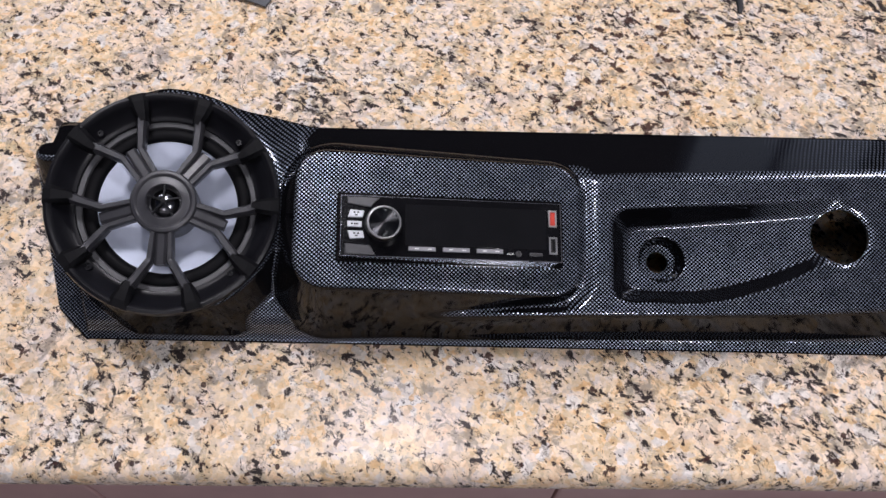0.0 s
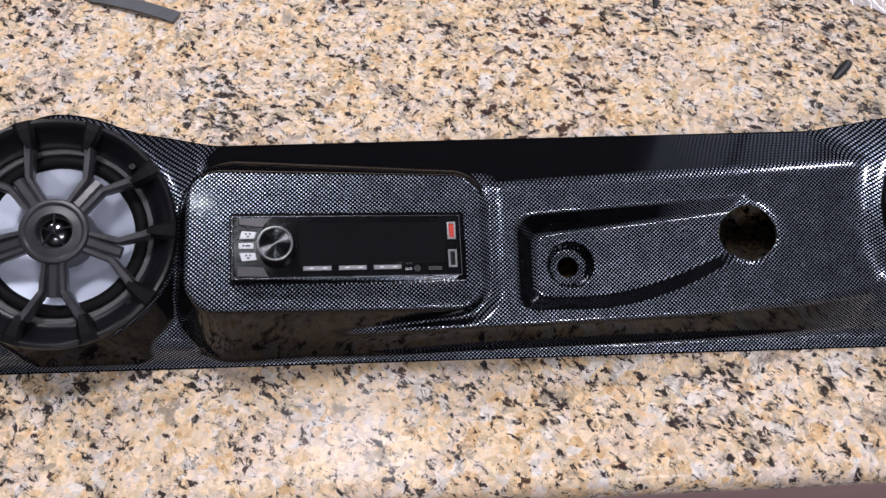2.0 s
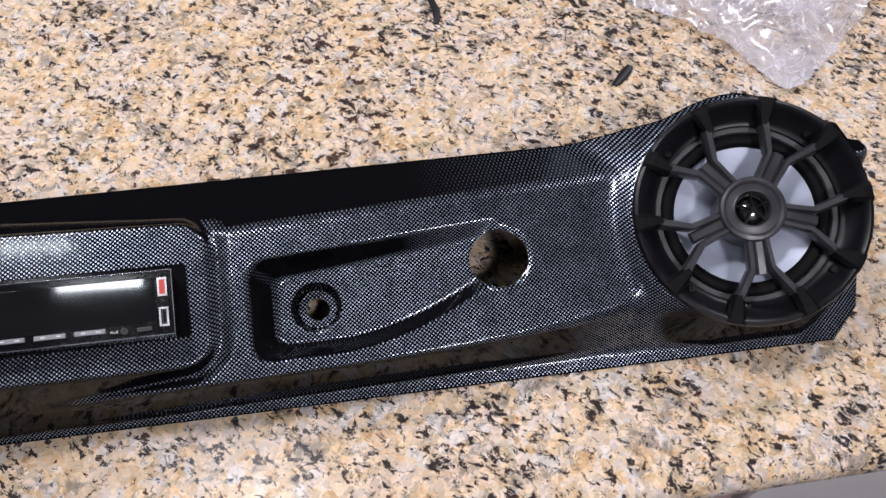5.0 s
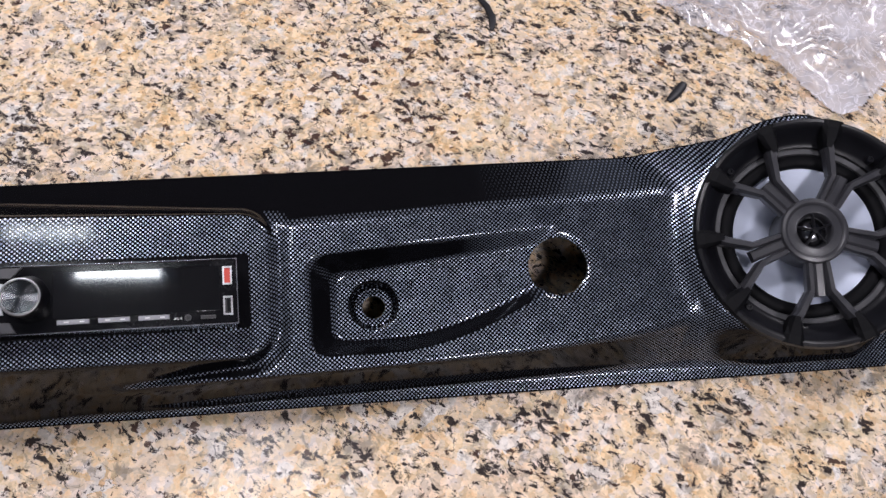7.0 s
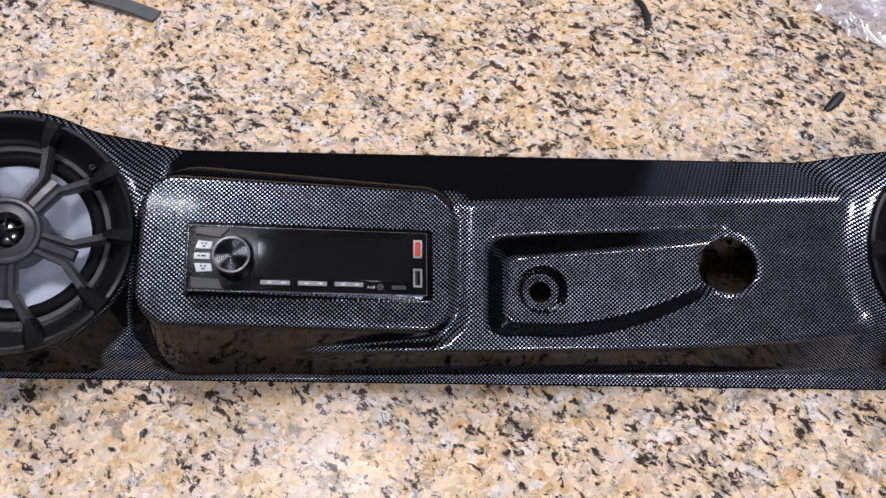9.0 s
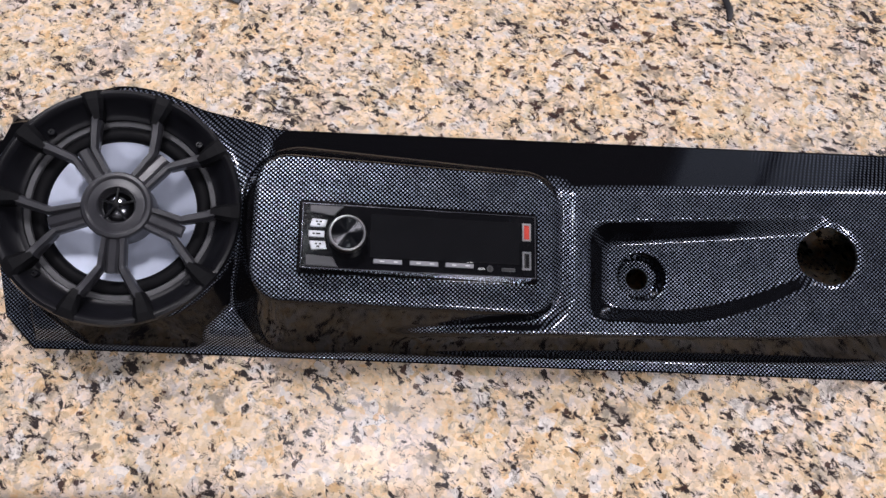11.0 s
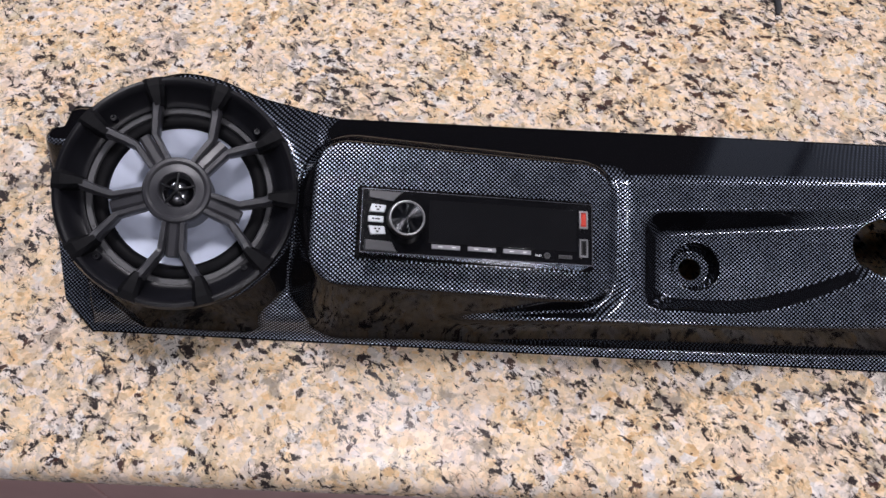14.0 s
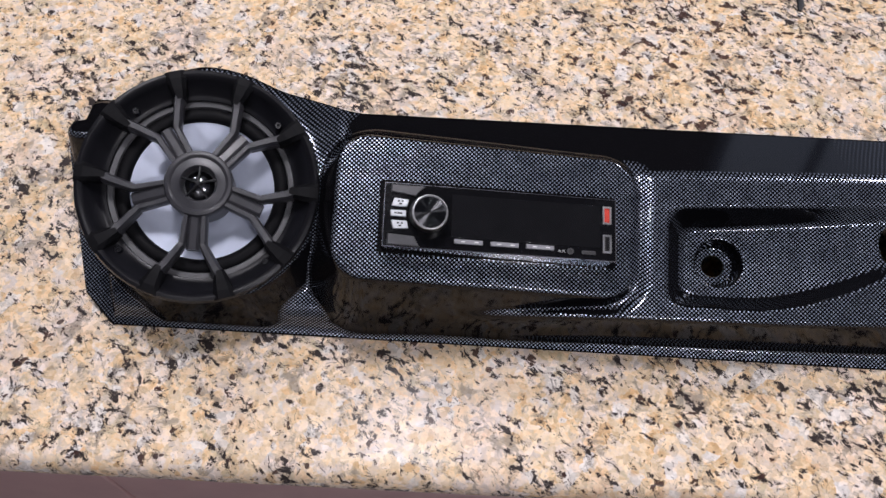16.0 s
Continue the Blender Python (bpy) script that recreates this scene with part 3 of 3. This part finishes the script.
    for d, h in ((0.0, 0.0), (0.0012, -0.0008), (0.0012, -0.0032), (-0.002, -0.0036)):
        rows.append([bm.verts.new((p[0] + np.sign(p[0]) * d * 0.4, p[1] + np.sign(p[1]) * d, z + h)) for p, z in zip(ring, tops)])
    for ra, rb in zip(rows, rows[1:]):
        for j in range(len(ring)):
            n = (j + 1) % len(ring)
            bm.faces.new((ra[j], ra[n], rb[n], rb[j]))
    part("flange_edge", bm, GLOSS, thing, "thin black edge of the flange")
    # unseen skirt, added to keep light from under the back and ends
    bm = bmesh.new()
    hi, lo = [], []
    up = CONSOLE.to_3x3().inverted() @ Vector((0, 0, 1))
    for p, w in [(q, h) for q, h in zip(ring, tops) if q[1] > -0.07 and (abs(q[0]) > 0.44 or q[1] > 0.05)]:
        top = Vector((p[0] * 0.995, p[1] * 0.992, w - 0.0025))
        z = (CONSOLE @ top).z
        hi.append(bm.verts.new(top))
        lo.append(bm.verts.new(top - up * max(0.0, z - 0.0005)))
    for j in range(len(hi) - 1):
        bm.faces.new((hi[j], hi[j + 1], lo[j + 1], lo[j]))
    part("back_skirt", bm, PLASTIC, thing)
    # cut rims of the two openings
    for name, (cx, cv, r) in (("cup_opening", HOLE), ("wire_opening", (CUP[0], CUP[1], CUP_HOLE))):
        bm = bmesh.new()
        n = 96
        ang = np.linspace(0, 2 * math.pi, n, endpoint=False)
        px, pv = cx + r * np.cos(ang), cv + r * np.sin(ang)
        z = console_height(px, pv)
        a1 = [bm.verts.new((px[j], pv[j], z[j])) for j in range(n)]
        a2 = [bm.verts.new((px[j], pv[j], z[j] - 0.0035)) for j in range(n)]
        for j in range(n):
            bm.faces.new((a1[j], a1[(j + 1) % n], a2[(j + 1) % n], a2[j]))
        part(name, bm, PLASTIC, thing, "cut edge of a round opening")
    return tagged(thing, "long glossy black console with silver carbon weave print", "stereo console")


console()


# ---- speakers ----
def spoke_points(a, pts):
    return [(r * math.cos(a) - o * math.sin(a), r * math.sin(a) + o * math.cos(a)) for r, o in pts]


def speaker(side):
    lean = pose(side * SPEAKER_X, SPEAKER_V, SPK_W, math.degrees(math.atan(SPK_SV)), -math.degrees(math.atan(side * SPK_SX)), 0)
    sp = empty("loudspeaker", CONSOLE @ lean)
    R = SPEAKER_R
    bm = bmesh.new()
    lathe(bm, [(R - 0.004, -0.010), (R - 0.0005, -0.008), (R, -0.003), (R - 0.0015, 0.0012), (R - 0.004, 0.002), (R - 0.0065, 0.0008), (R - 0.0085, -0.003),
               (0.0790, -0.0135), (0.0765, -0.0150), (0.0745, -0.0155), (0.0740, -0.0185), (0.0740, -0.022), (R - 0.006, -0.016)], 128, True)
    part("rim", bm, PLASTIC, sp)
    bm = bmesh.new()
    lathe(bm, [(R - 0.0030, -0.008), (R - 0.0040, -0.030), (0.080, -0.034), (0.078, -0.020)], 96, True)
    part("mounting_ring", bm, GLOSS, sp, "glossy black mounting ring")
    bm = bmesh.new()
    lathe(bm, [(0.0745, -0.0185), (0.0700, -0.0190), (0.0690, -0.0215), (0.0690, -0.026), (0.0745, -0.026)], 96, True)
    part("basket_ring", bm, BASKET, sp, "dark grey ring inside the rim")
    bm = bmesh.new()
    prof = [(0.0700, -0.0225)] + [(0.0640 + 0.0055 * math.cos(radians(a)), -0.0225 + 0.0042 * math.sin(radians(a))) for a in range(20, 181, 20)] + [(0.0580, -0.0235), (0.0580, -0.0265), (0.0700, -0.0265)]
    lathe(bm, prof, 96, True)
    part("surround", bm, RUBBER, sp, "black rubber surround")
    bm = bmesh.new()
    lathe(bm, [(0.0588, -0.0236), (0.0500, -0.0275), (0.0380, -0.0335), (0.0240, -0.0400), (0.0160, -0.0430), (0.0, -0.0430)], 96)
    part("cone", bm, CONE, sp, "pale silvery speaker cone")
    # hub with tweeter
    bm = bmesh.new()
    lathe(bm, [(0.0265, -0.030), (0.0272, -0.004), (0.0270, 0.0005), (0.0258, 0.0024), (0.0235, 0.0030), (0.0222, 0.0024), (0.0212, 0.0012), (0.0165, 0.0016),
               (0.0148, 0.0022), (0.0140, 0.0014), (0.0134, -0.0010), (0.0128, -0.0075), (0.0, -0.0075)], 72)
    part("hub", bm, ARM, sp)
    bm = bmesh.new()
    lathe(bm, [(0.0118 * math.cos(radians(a)), -0.0078 + 0.0068 * math.sin(radians(a))) for a in range(0, 91, 10)], 40)
    part("tweeter_dome", bm, DOME, sp, "small dark silver tweeter dome")
    bm = bmesh.new()
    for k in range(5):
        a = radians(90 + 72 * k)
        sweep(bm, spoke_points(a, [(0.0, 0), (0.007, 0), (0.0138, 0)]), [0.0022, 0.0016, 0.0020], [0.0026, 0.0022, 0.0018], [0.0004, 0.0004, 0.0] , 0.35)
    lathe(bm, [(0.0, 0.0031), (0.0020, 0.0029), (0.0026, 0.0018), (0.0026, 0.0004)], 16)
    part("tweeter_guard", bm, PLASTIC, sp)
    for k in range(5):
        a = radians(270 + 72 * k)
        bm = bmesh.new()
        sweep(bm, spoke_points(a, [(0.0255, 0), (0.040, 0), (0.0530, 0)]), [0.0092, 0.0092, 0.0096], [0.0000, -0.0018, -0.0040], [-0.008, -0.010, -0.013], 0.2)
        part("stem", bm, ARM, sp, "", False)
        for sgn in (-1, 1):
            bm = bmesh.new()
            tip = radians(18.5)
            pts = [(0.0255, 0.0068), (0.0485, 0.0082), (0.0500, 0.0088), (0.0660, 0.0192), (0.0760 * math.cos(tip), 0.0760 * math.sin(tip))]
            sweep(bm, spoke_points(a, [(r, o * sgn) for r, o in pts]), [0.0056, 0.0058, 0.0066, 0.0078, 0.0092], [0.0008, 0.0004, 0.0006, 0.0012, 0.0020],
                  [-0.009, -0.010, -0.011, -0.012, -0.013], 0.34)
            part("arm", bm, ARM, sp, "", False)
            bm = bmesh.new()
            aa = a + sgn * tip
            sweep(bm, spoke_points(aa, [(0.0715, 0), (0.0790, 0), (0.0880, 0), (0.0946, 0)]), [0.0072, 0.0120, 0.0160, 0.0168], [0.0016, 0.0032, 0.0040, 0.0030],
                  [-0.013, -0.012, -0.008, -0.004], 0.25)
            part("rim_pad", bm, RUBBER, sp, "matt black pad on the rim", False)
    for k in range(4):
        a = radians(45 + 90 * k)
        bm = bmesh.new()
        lathe(bm, [(0.0030, -0.014), (0.0030, -0.0085), (0.0024, -0.0076), (0.0012, -0.0076), (0.0010, -0.0090), (0.0, -0.0090)], 20)
        bmesh.ops.translate(bm, verts=bm.verts, vec=(0.0805 * math.cos(a), 0.0805 * math.sin(a), 0.0))
        part("screw", bm, PLASTIC, sp, "black screw head")
    bm = bmesh.new()
    lathe(bm, [(0.074, -0.022), (0.070, -0.040), (0.050, -0.055), (0.045, -0.056), (0.045, -0.070), (0.0, -0.070)], 48)
    part("magnet_basket", bm, RUBBER, sp)
    return tagged(sp, "black round loudspeaker with a ten-armed grille over a pale cone", "loudspeaker", "console loudspeakers")


speaker(-1)
speaker(1)


# ---- car radio ----
def car_radio():
    rd = empty("car_radio", CONSOLE @ pose(-0.152, -0.0152, 0.0222, -2.2, math.degrees(math.atan(0.16)), 0) @ pose(0, 0, 0, 0, 0, 0.9))
    W, H = 0.182, 0.0520

    def at(u, v):      # share of the width from one end, share of the height from the top
        return (u - 0.5) * W, (0.5 - v) * H

    def rect(u0, u1, v0, v1):
        a, b = at(u0, v0), at(u1, v1)
        return [(a[0], a[1]), (a[0], b[1]), (b[0], b[1]), (b[0], a[1])]

    bm = bmesh.new()
    prism(bm, round_rect(W + 0.005, H + 0.005, 0.002), -0.003, 0.0032, 0.006)
    part("trim_frame", bm, GLOSS, rd, "", True, 0.0006)
    bm = bmesh.new()
    prism(bm, round_rect(W - 0.002, H - 0.003, 0.0015), 0.0032, 0.0072, 0.004)
    part("fascia", bm, GLOSS, rd, "glossy black front", True, 0.0006)
    # highlights on the front's edges, modelled as a thin raised metallic line
    bm = bmesh.new()
    for q in ((0.004, 0.996, 0.022, 0.034), (0.004, 0.996, 0.962, 0.976), (0.004, 0.0075, 0.034, 0.962), (0.9925, 0.996, 0.034, 0.962)):
        prism(bm, rect(*q), 0.0070, 0.0076)
    part("bezel_line", bm, EDGE_SHINE, rd, "edge highlight drawn as a thin grey line round the front", False)
    bm = bmesh.new()
    box(bm, -0.084, 0.084, -0.021, 0.021, -0.06, -0.003)
    part("housing", bm, RUBBER, rd, "", False)
    bm = bmesh.new()
    prism(bm, rect(0.285, 0.925, 0.13, 0.78), 0.0072, 0.0078, 0.003)
    part("display", bm, SCREEN, rd, "blank smoked glass display", True, 0.0003)
    # rotary knob
    kx, ky = at(0.190, 0.46)
    bm = bmesh.new()
    lathe(bm, [(0.0150, 0.0070), (0.0150, 0.0082), (0.0141, 0.0088), (0.0137, 0.0128)], 72)
    bmesh.ops.translate(bm, verts=bm.verts, vec=(kx, ky, 0))
    knob = part("knob", bm, PLASTIC, rd, "black knob body")
    bm = bmesh.new()
    lathe(bm, [(0.0137, 0.0128), (0.0134, 0.0134), (0.0126, 0.0136), (0.0119, 0.0130)], 72)
    bmesh.ops.translate(bm, verts=bm.verts, vec=(kx, ky, 0))
    part("knob_ring", bm, SATIN, knob, "silver ring round the knob")
    bm = bmesh.new()
    lathe(bm, [(0.0, 0.0127), (0.0119, 0.0130)], 72)
    bmesh.ops.translate(bm, verts=bm.verts, vec=(kx, ky, 0))
    part("knob_face", bm, SPUN, knob, "dark spun metal knob face")
    for name, pts, mat in (
        ("power_key", [(0.030, 0.05), (0.175, 0.05), (0.150, 0.14), (0.135, 0.21), (0.030, 0.16)], GREY_KEY),
        ("mode_key", [(0.022, 0.78), (0.135, 0.80), (0.150, 0.90), (0.160, 0.955), (0.022, 0.945)], GREY_KEY),
        ("next_key", [(0.045, 0.250), (0.108, 0.265), (0.100, 0.375), (0.034, 0.375)], SILVER_KEY),
        ("band_key", [(0.032, 0.430), (0.098, 0.430), (0.098, 0.525), (0.032, 0.525)], SILVER_KEY),
        ("back_key", [(0.034, 0.580), (0.102, 0.580), (0.110, 0.695), (0.045, 0.715)], SILVER_KEY),
    ):
        bm = bmesh.new()
        prism(bm, [at(*p) for p in pts][::-1], 0.0070, 0.0088, 0.06)
        key = part(name, bm, mat, rd, "silver key" if mat is SILVER_KEY else "dark grey key", True, 0.0003)
        if mat is SILVER_KEY:
            u, v = sum(p[0] for p in pts) / 4, sum(p[1] for p in pts) / 4
            bm = bmesh.new()
            for du, dv, w in ((-0.008, -0.018, 0.009), (0.008, -0.018, 0.009), (0.0, 0.022, 0.012)) if name != "band_key" else ((-0.012, 0, 0.010), (0.006, 0, 0.020)):
                prism(bm, rect(u + du - w / 2, u + du + w / 2, v + dv - 0.012, v + dv + 0.012), 0.00875, 0.0090)
            part("key_mark", bm, DARK_INK, key, "", False)
    for u0 in (0.300, 0.452, 0.603):
        bm = bmesh.new()
        prism(bm, rect(u0, u0 + 0.122, 0.800, 0.868), 0.0070, 0.0086, 0.03)
        key = part("preset_key", bm, PALE_KEY, rd, "slim grey preset key", True, 0.0003)
        bm = bmesh.new()
        for d in (0.028, 0.085):
            prism(bm, rect(u0 + d, u0 + d + 0.018, 0.826, 0.843), 0.00855, 0.0088)
        part("key_mark", bm, WHITE_INK, key, "", False)
    # sockets
    jx, jy = at(0.795, 0.860)
    bm = bmesh.new()
    lathe(bm, [(0.0016, 0.0060), (0.0016, 0.0080), (0.0021, 0.0082), (0.0026, 0.0078), (0.0026, 0.0070)], 24)
    bmesh.ops.translate(bm, verts=bm.verts, vec=(jx, jy, 0))
    part("jack_socket", bm, GREY_KEY, rd, "round jack socket")
    bm = bmesh.new()
    lathe(bm, [(0.0, 0.0075), (0.0016, 0.0075)], 20)
    bmesh.ops.translate(bm, verts=bm.verts, vec=(jx, jy, 0))
    part("jack_bore", bm, DARK_INK, rd)
    bm = bmesh.new()
    prism(bm, rect(0.845, 0.905, 0.835, 0.890), 0.0070, 0.0080, 0.02)
    slot = part("card_slot", bm, GREY_KEY, rd, "narrow memory card slot", True, 0.0002)
    bm = bmesh.new()
    prism(bm, rect(0.850, 0.900, 0.852, 0.874), 0.0078, 0.0082)
    part("slot_gap", bm, DARK_INK, slot, "", False)
    for (v0, v1), tongue in (((0.14, 0.41), RED), ((0.575, 0.85), DARK_INK)):
        bm = bmesh.new()
        u0, u1 = 0.936, 0.974
        outer, inner = rect(u0, u1, v0, v1), rect(u0 + 0.007, u1 - 0.007, v0 + 0.025, v1 - 0.025)
        o0, o1 = [bm.verts.new((*p, 0.0070)) for p in outer], [bm.verts.new((*p, 0.0084)) for p in outer]
        i1, i0 = [bm.verts.new((*p, 0.0084)) for p in inner], [bm.verts.new((*p, 0.0066)) for p in inner]
        for a, b in ((o0, o1), (o1, i1), (i1, i0)):
            for k in range(4):
                bm.faces.new((a[k], a[(k + 1) % 4], b[(k + 1) % 4], b[k]))
        port = part("port", bm, STEEL, rd, "silver framed port", False)
        bm = bmesh.new()
        prism(bm, rect(u0 + 0.007, u1 - 0.007, v0 + 0.025, v1 - 0.025), 0.0070, 0.0074)
        part("port_back", bm, DARK_INK if tongue is DARK_INK else RED, port, "red port opening" if tongue is RED else "black port opening", False)
        bm = bmesh.new()
        prism(bm, rect(u0 + 0.016, u1 - 0.011, v0 + 0.05, v1 - 0.05), 0.0074, 0.0081)
        part("tongue", bm, tongue if tongue is RED else RUBBER, port, "", False)
    for word, u, v, size in (("AUX", 0.757, 0.868, 0.0027), ("TF", 0.828, 0.868, 0.0027)):
        cu = bpy.data.curves.new("word", "FONT")
        cu.body, cu.size, cu.align_x, cu.align_y, cu.extrude = word, size, "CENTER", "CENTER", 0.0001
        tmp = new("word", cu)
        me = bpy.data.meshes.new_from_object(tmp.evaluated_get(bpy.context.evaluated_depsgraph_get()))
        bpy.data.objects.remove(tmp)
        ob = new("printed_word", me)
        me.materials.clear()
        me.materials.append(WHITE_INK)
        ob.parent = rd
        ob.matrix_local = pose(*at(u, v), 0.0076)
    # the front stands proud of its trim frame and leans back towards level
    for ob in rd.children_recursive:
        if ob.name.startswith(("trim_frame", "housing")):
            continue
        turning = ob.name.startswith("knob")
        if ob.name.startswith("printed_word"):
            x, y, z = ob.matrix_local.translation
            up = 0.0140 + 0.055 * x
            k = up / 0.623
            ob.matrix_local = pose(x - k * (x + 0.100), y - k * (y + 0.148), z + up + 0.0004)
            continue
        for p in ob.data.vertices:
            up = 0.0140 + 0.055 * p.co.x
            if turning:
                up = 0.0105 + (0.010 if p.co.z > 0.0085 else 0.0)
            k = up / 0.623
            p.co.x -= k * (p.co.x + 0.100)
            p.co.y -= k * (p.co.y + 0.148)
            if p.co.z > 0.005:
                p.co.z += up
    face = [ob for ob in rd.children_recursive if ob.name.startswith("knob_face")][0]
    mid = Vector((0, 0, 0))
    for p in face.data.vertices:
        mid += p.co / len(face.data.vertices)
    for p in face.data.vertices:
        p.co -= mid
    face.matrix_local = face.matrix_local @ pose(*mid)
    return tagged(rd, "black car radio with a silver knob and two ports", "car radio")


def spun_material():
    """Turned metal: bright wedges round the middle."""
    m, nt, b = material("spun dark metal")
    b.inputs["Base Color"].default_value = (0.075, 0.077, 0.082, 1)
    b.inputs["Metallic"].default_value = 1.0
    b.inputs["Roughness"].default_value = 0.20
    b.inputs["Anisotropic"].default_value = 1.0
    tg = nt.nodes.new("ShaderNodeTangent")
    tg.direction_type, tg.axis = "RADIAL", "Z"
    nt.links.new(tg.outputs[0], b.inputs["Tangent"])
    n = noise_of(nt, coords(nt), 500, 2)
    bump(nt, b, n.outputs[0], 0.05, 0.0002)
    return m


SPUN = spun_material()
car_radio()


# ---- loose things on the counter ----
def strap():
    bm = bmesh.new()
    n = 24
    rows = []
    for i in range(n + 1):
        t = i / n
        x, y = -0.470 + 0.104 * t, 0.386 - 0.038 * t
        z = 0.002 + 0.004 * math.sin(t * 3.0)
        for zz in (z, z + 0.0022):
            rows.append([bm.verts.new((x - 0.0035 * s, y - 0.0075 * s, zz)) for s in (-1, 1)])
    for i in range(n):
        a, b, c, d = rows[2 * i], rows[2 * i + 1], rows[2 * i + 2], rows[2 * i + 3]
        for q in ((a[0], a[1], c[1], c[0]), (b[0], d[0], d[1], b[1]), (a[0], c[0], d[0], b[0]), (a[1], b[1], d[1], c[1])):
            bm.faces.new(q)
    bm.faces.new((rows[0][0], rows[1][0], rows[1][1], rows[0][1]))
    bm.faces.new((rows[-2][0], rows[-2][1], rows[-1][1], rows[-1][0]))
    tagged(part("strap", bm, STRAP), "flat grey strap end lying on the granite", "strap")


def curve_bit(name, pts, radius, flat, label):
    bm = bmesh.new()
    rings = []
    for i, (x, y, z, r) in enumerate(pts):
        a, b = pts[max(0, i - 1)], pts[min(len(pts) - 1, i + 1)]
        d = Vector((b[0] - a[0], b[1] - a[1], 0)).normalized()
        rings.append([bm.verts.new((x - d.y * r * radius * math.cos(k * math.pi / 4), y + d.x * r * radius * math.cos(k * math.pi / 4), z + r * radius * flat * (1 + math.sin(k * math.pi / 4)))) for k in range(8)])
    for a, b in zip(rings, rings[1:]):
        for k in range(8):
            bm.faces.new((a[k], a[(k + 1) % 8], b[(k + 1) % 8], b[k]))
    bm.faces.new(rings[0])
    bm.faces.new(rings[-1][::-1])
    tagged(part(name, bm, SCRAP), label, "scrap")


strap()
curve_bit("plastic_scrap", [(0.357, 0.236, 0, 0.6), (0.362, 0.240, 0, 0.85), (0.369, 0.247, 0, 1.0), (0.376, 0.254, 0.001, 0.95), (0.3795, 0.259, 0.002, 0.7)], 0.0052, 0.35, "small black plastic scrap on the granite")
curve_bit("cable_tie_end", [(0.168, 0.410, 0.002, 0.8), (0.173, 0.398, 0.002, 0.8), (0.180, 0.386, 0.001, 1.0), (0.1835, 0.370, 0.0, 1.1), (0.183, 0.358, 0.0, 1.0), (0.181, 0.350, 0.0, 0.5)], 0.004, 0.6, "thin bent black plastic strip on the granite")


def plastic_bag():
    """Crumpled clear film with a ragged outline."""
    nx, ny = 130, 110
    verts, faces, ok = [], [], {}
    outline = [(0.36, 0.43), (0.372, 0.385), (0.395, 0.352), (0.44, 0.318), (0.478, 0.276), (0.510, 0.238), (0.535, 0.202), (0.556, 0.200), (0.580, 0.224), (0.625, 0.262), (0.68, 0.318), (0.76, 0.36), (0.80, 0.46), (0.78, 0.56), (0.55, 0.60), (0.40, 0.54)]

    def inside(x, y):
        c = False
        for (x0, y0), (x1, y1) in zip(outline, outline[1:] + outline[:1]):
            if (y0 > y) != (y1 > y) and x < (x1 - x0) * (y - y0) / (y1 - y0) + x0:
                c = not c
        return c

    for j in range(ny + 1):
        for i in range(nx + 1):
            x, y = 0.35 + 0.46 * i / nx, 0.19 + 0.42 * j / ny
            wob = noise.noise(Vector((x * 40, y * 40, 5))) * 0.006
            if not inside(x + wob, y + wob):
                continue
            p = Vector((x, y, 0))
            h = 0.004
            for f, a in ((9, 0.013), (22, 0.006), (60, 0.0014)):
                q = p * f + Vector((noise.noise(p * f * 0.7) * 1.6, noise.noise(p * f * 0.7 + Vector((9, 9, 0))) * 1.6, 0))
                h += a * (1 - abs(noise.noise(q)) * 2.4)
            ok[i, j] = len(verts)
            verts.append((x + noise.noise(p * 60) * 0.003, y + noise.noise(p * 60 + Vector((4, 0, 0))) * 0.003, max(0.0012, h * 0.75)))
    for j in range(ny):
        for i in range(nx):
            q = [(i, j), (i + 1, j), (i + 1, j + 1), (i, j + 1)]
            if all(k in ok for k in q):
                faces.append([ok[k] for k in q])
    me = bpy.data.meshes.new("plastic_bag")
    me.from_pydata(verts, [], faces)
    me.materials.append(FILM)
    me.polygons.foreach_set("use_smooth", [True] * len(me.polygons))
    tagged(new("plastic_bag", me), "crumpled clear plastic bag lying on the granite", "plastic bag")


plastic_bag()
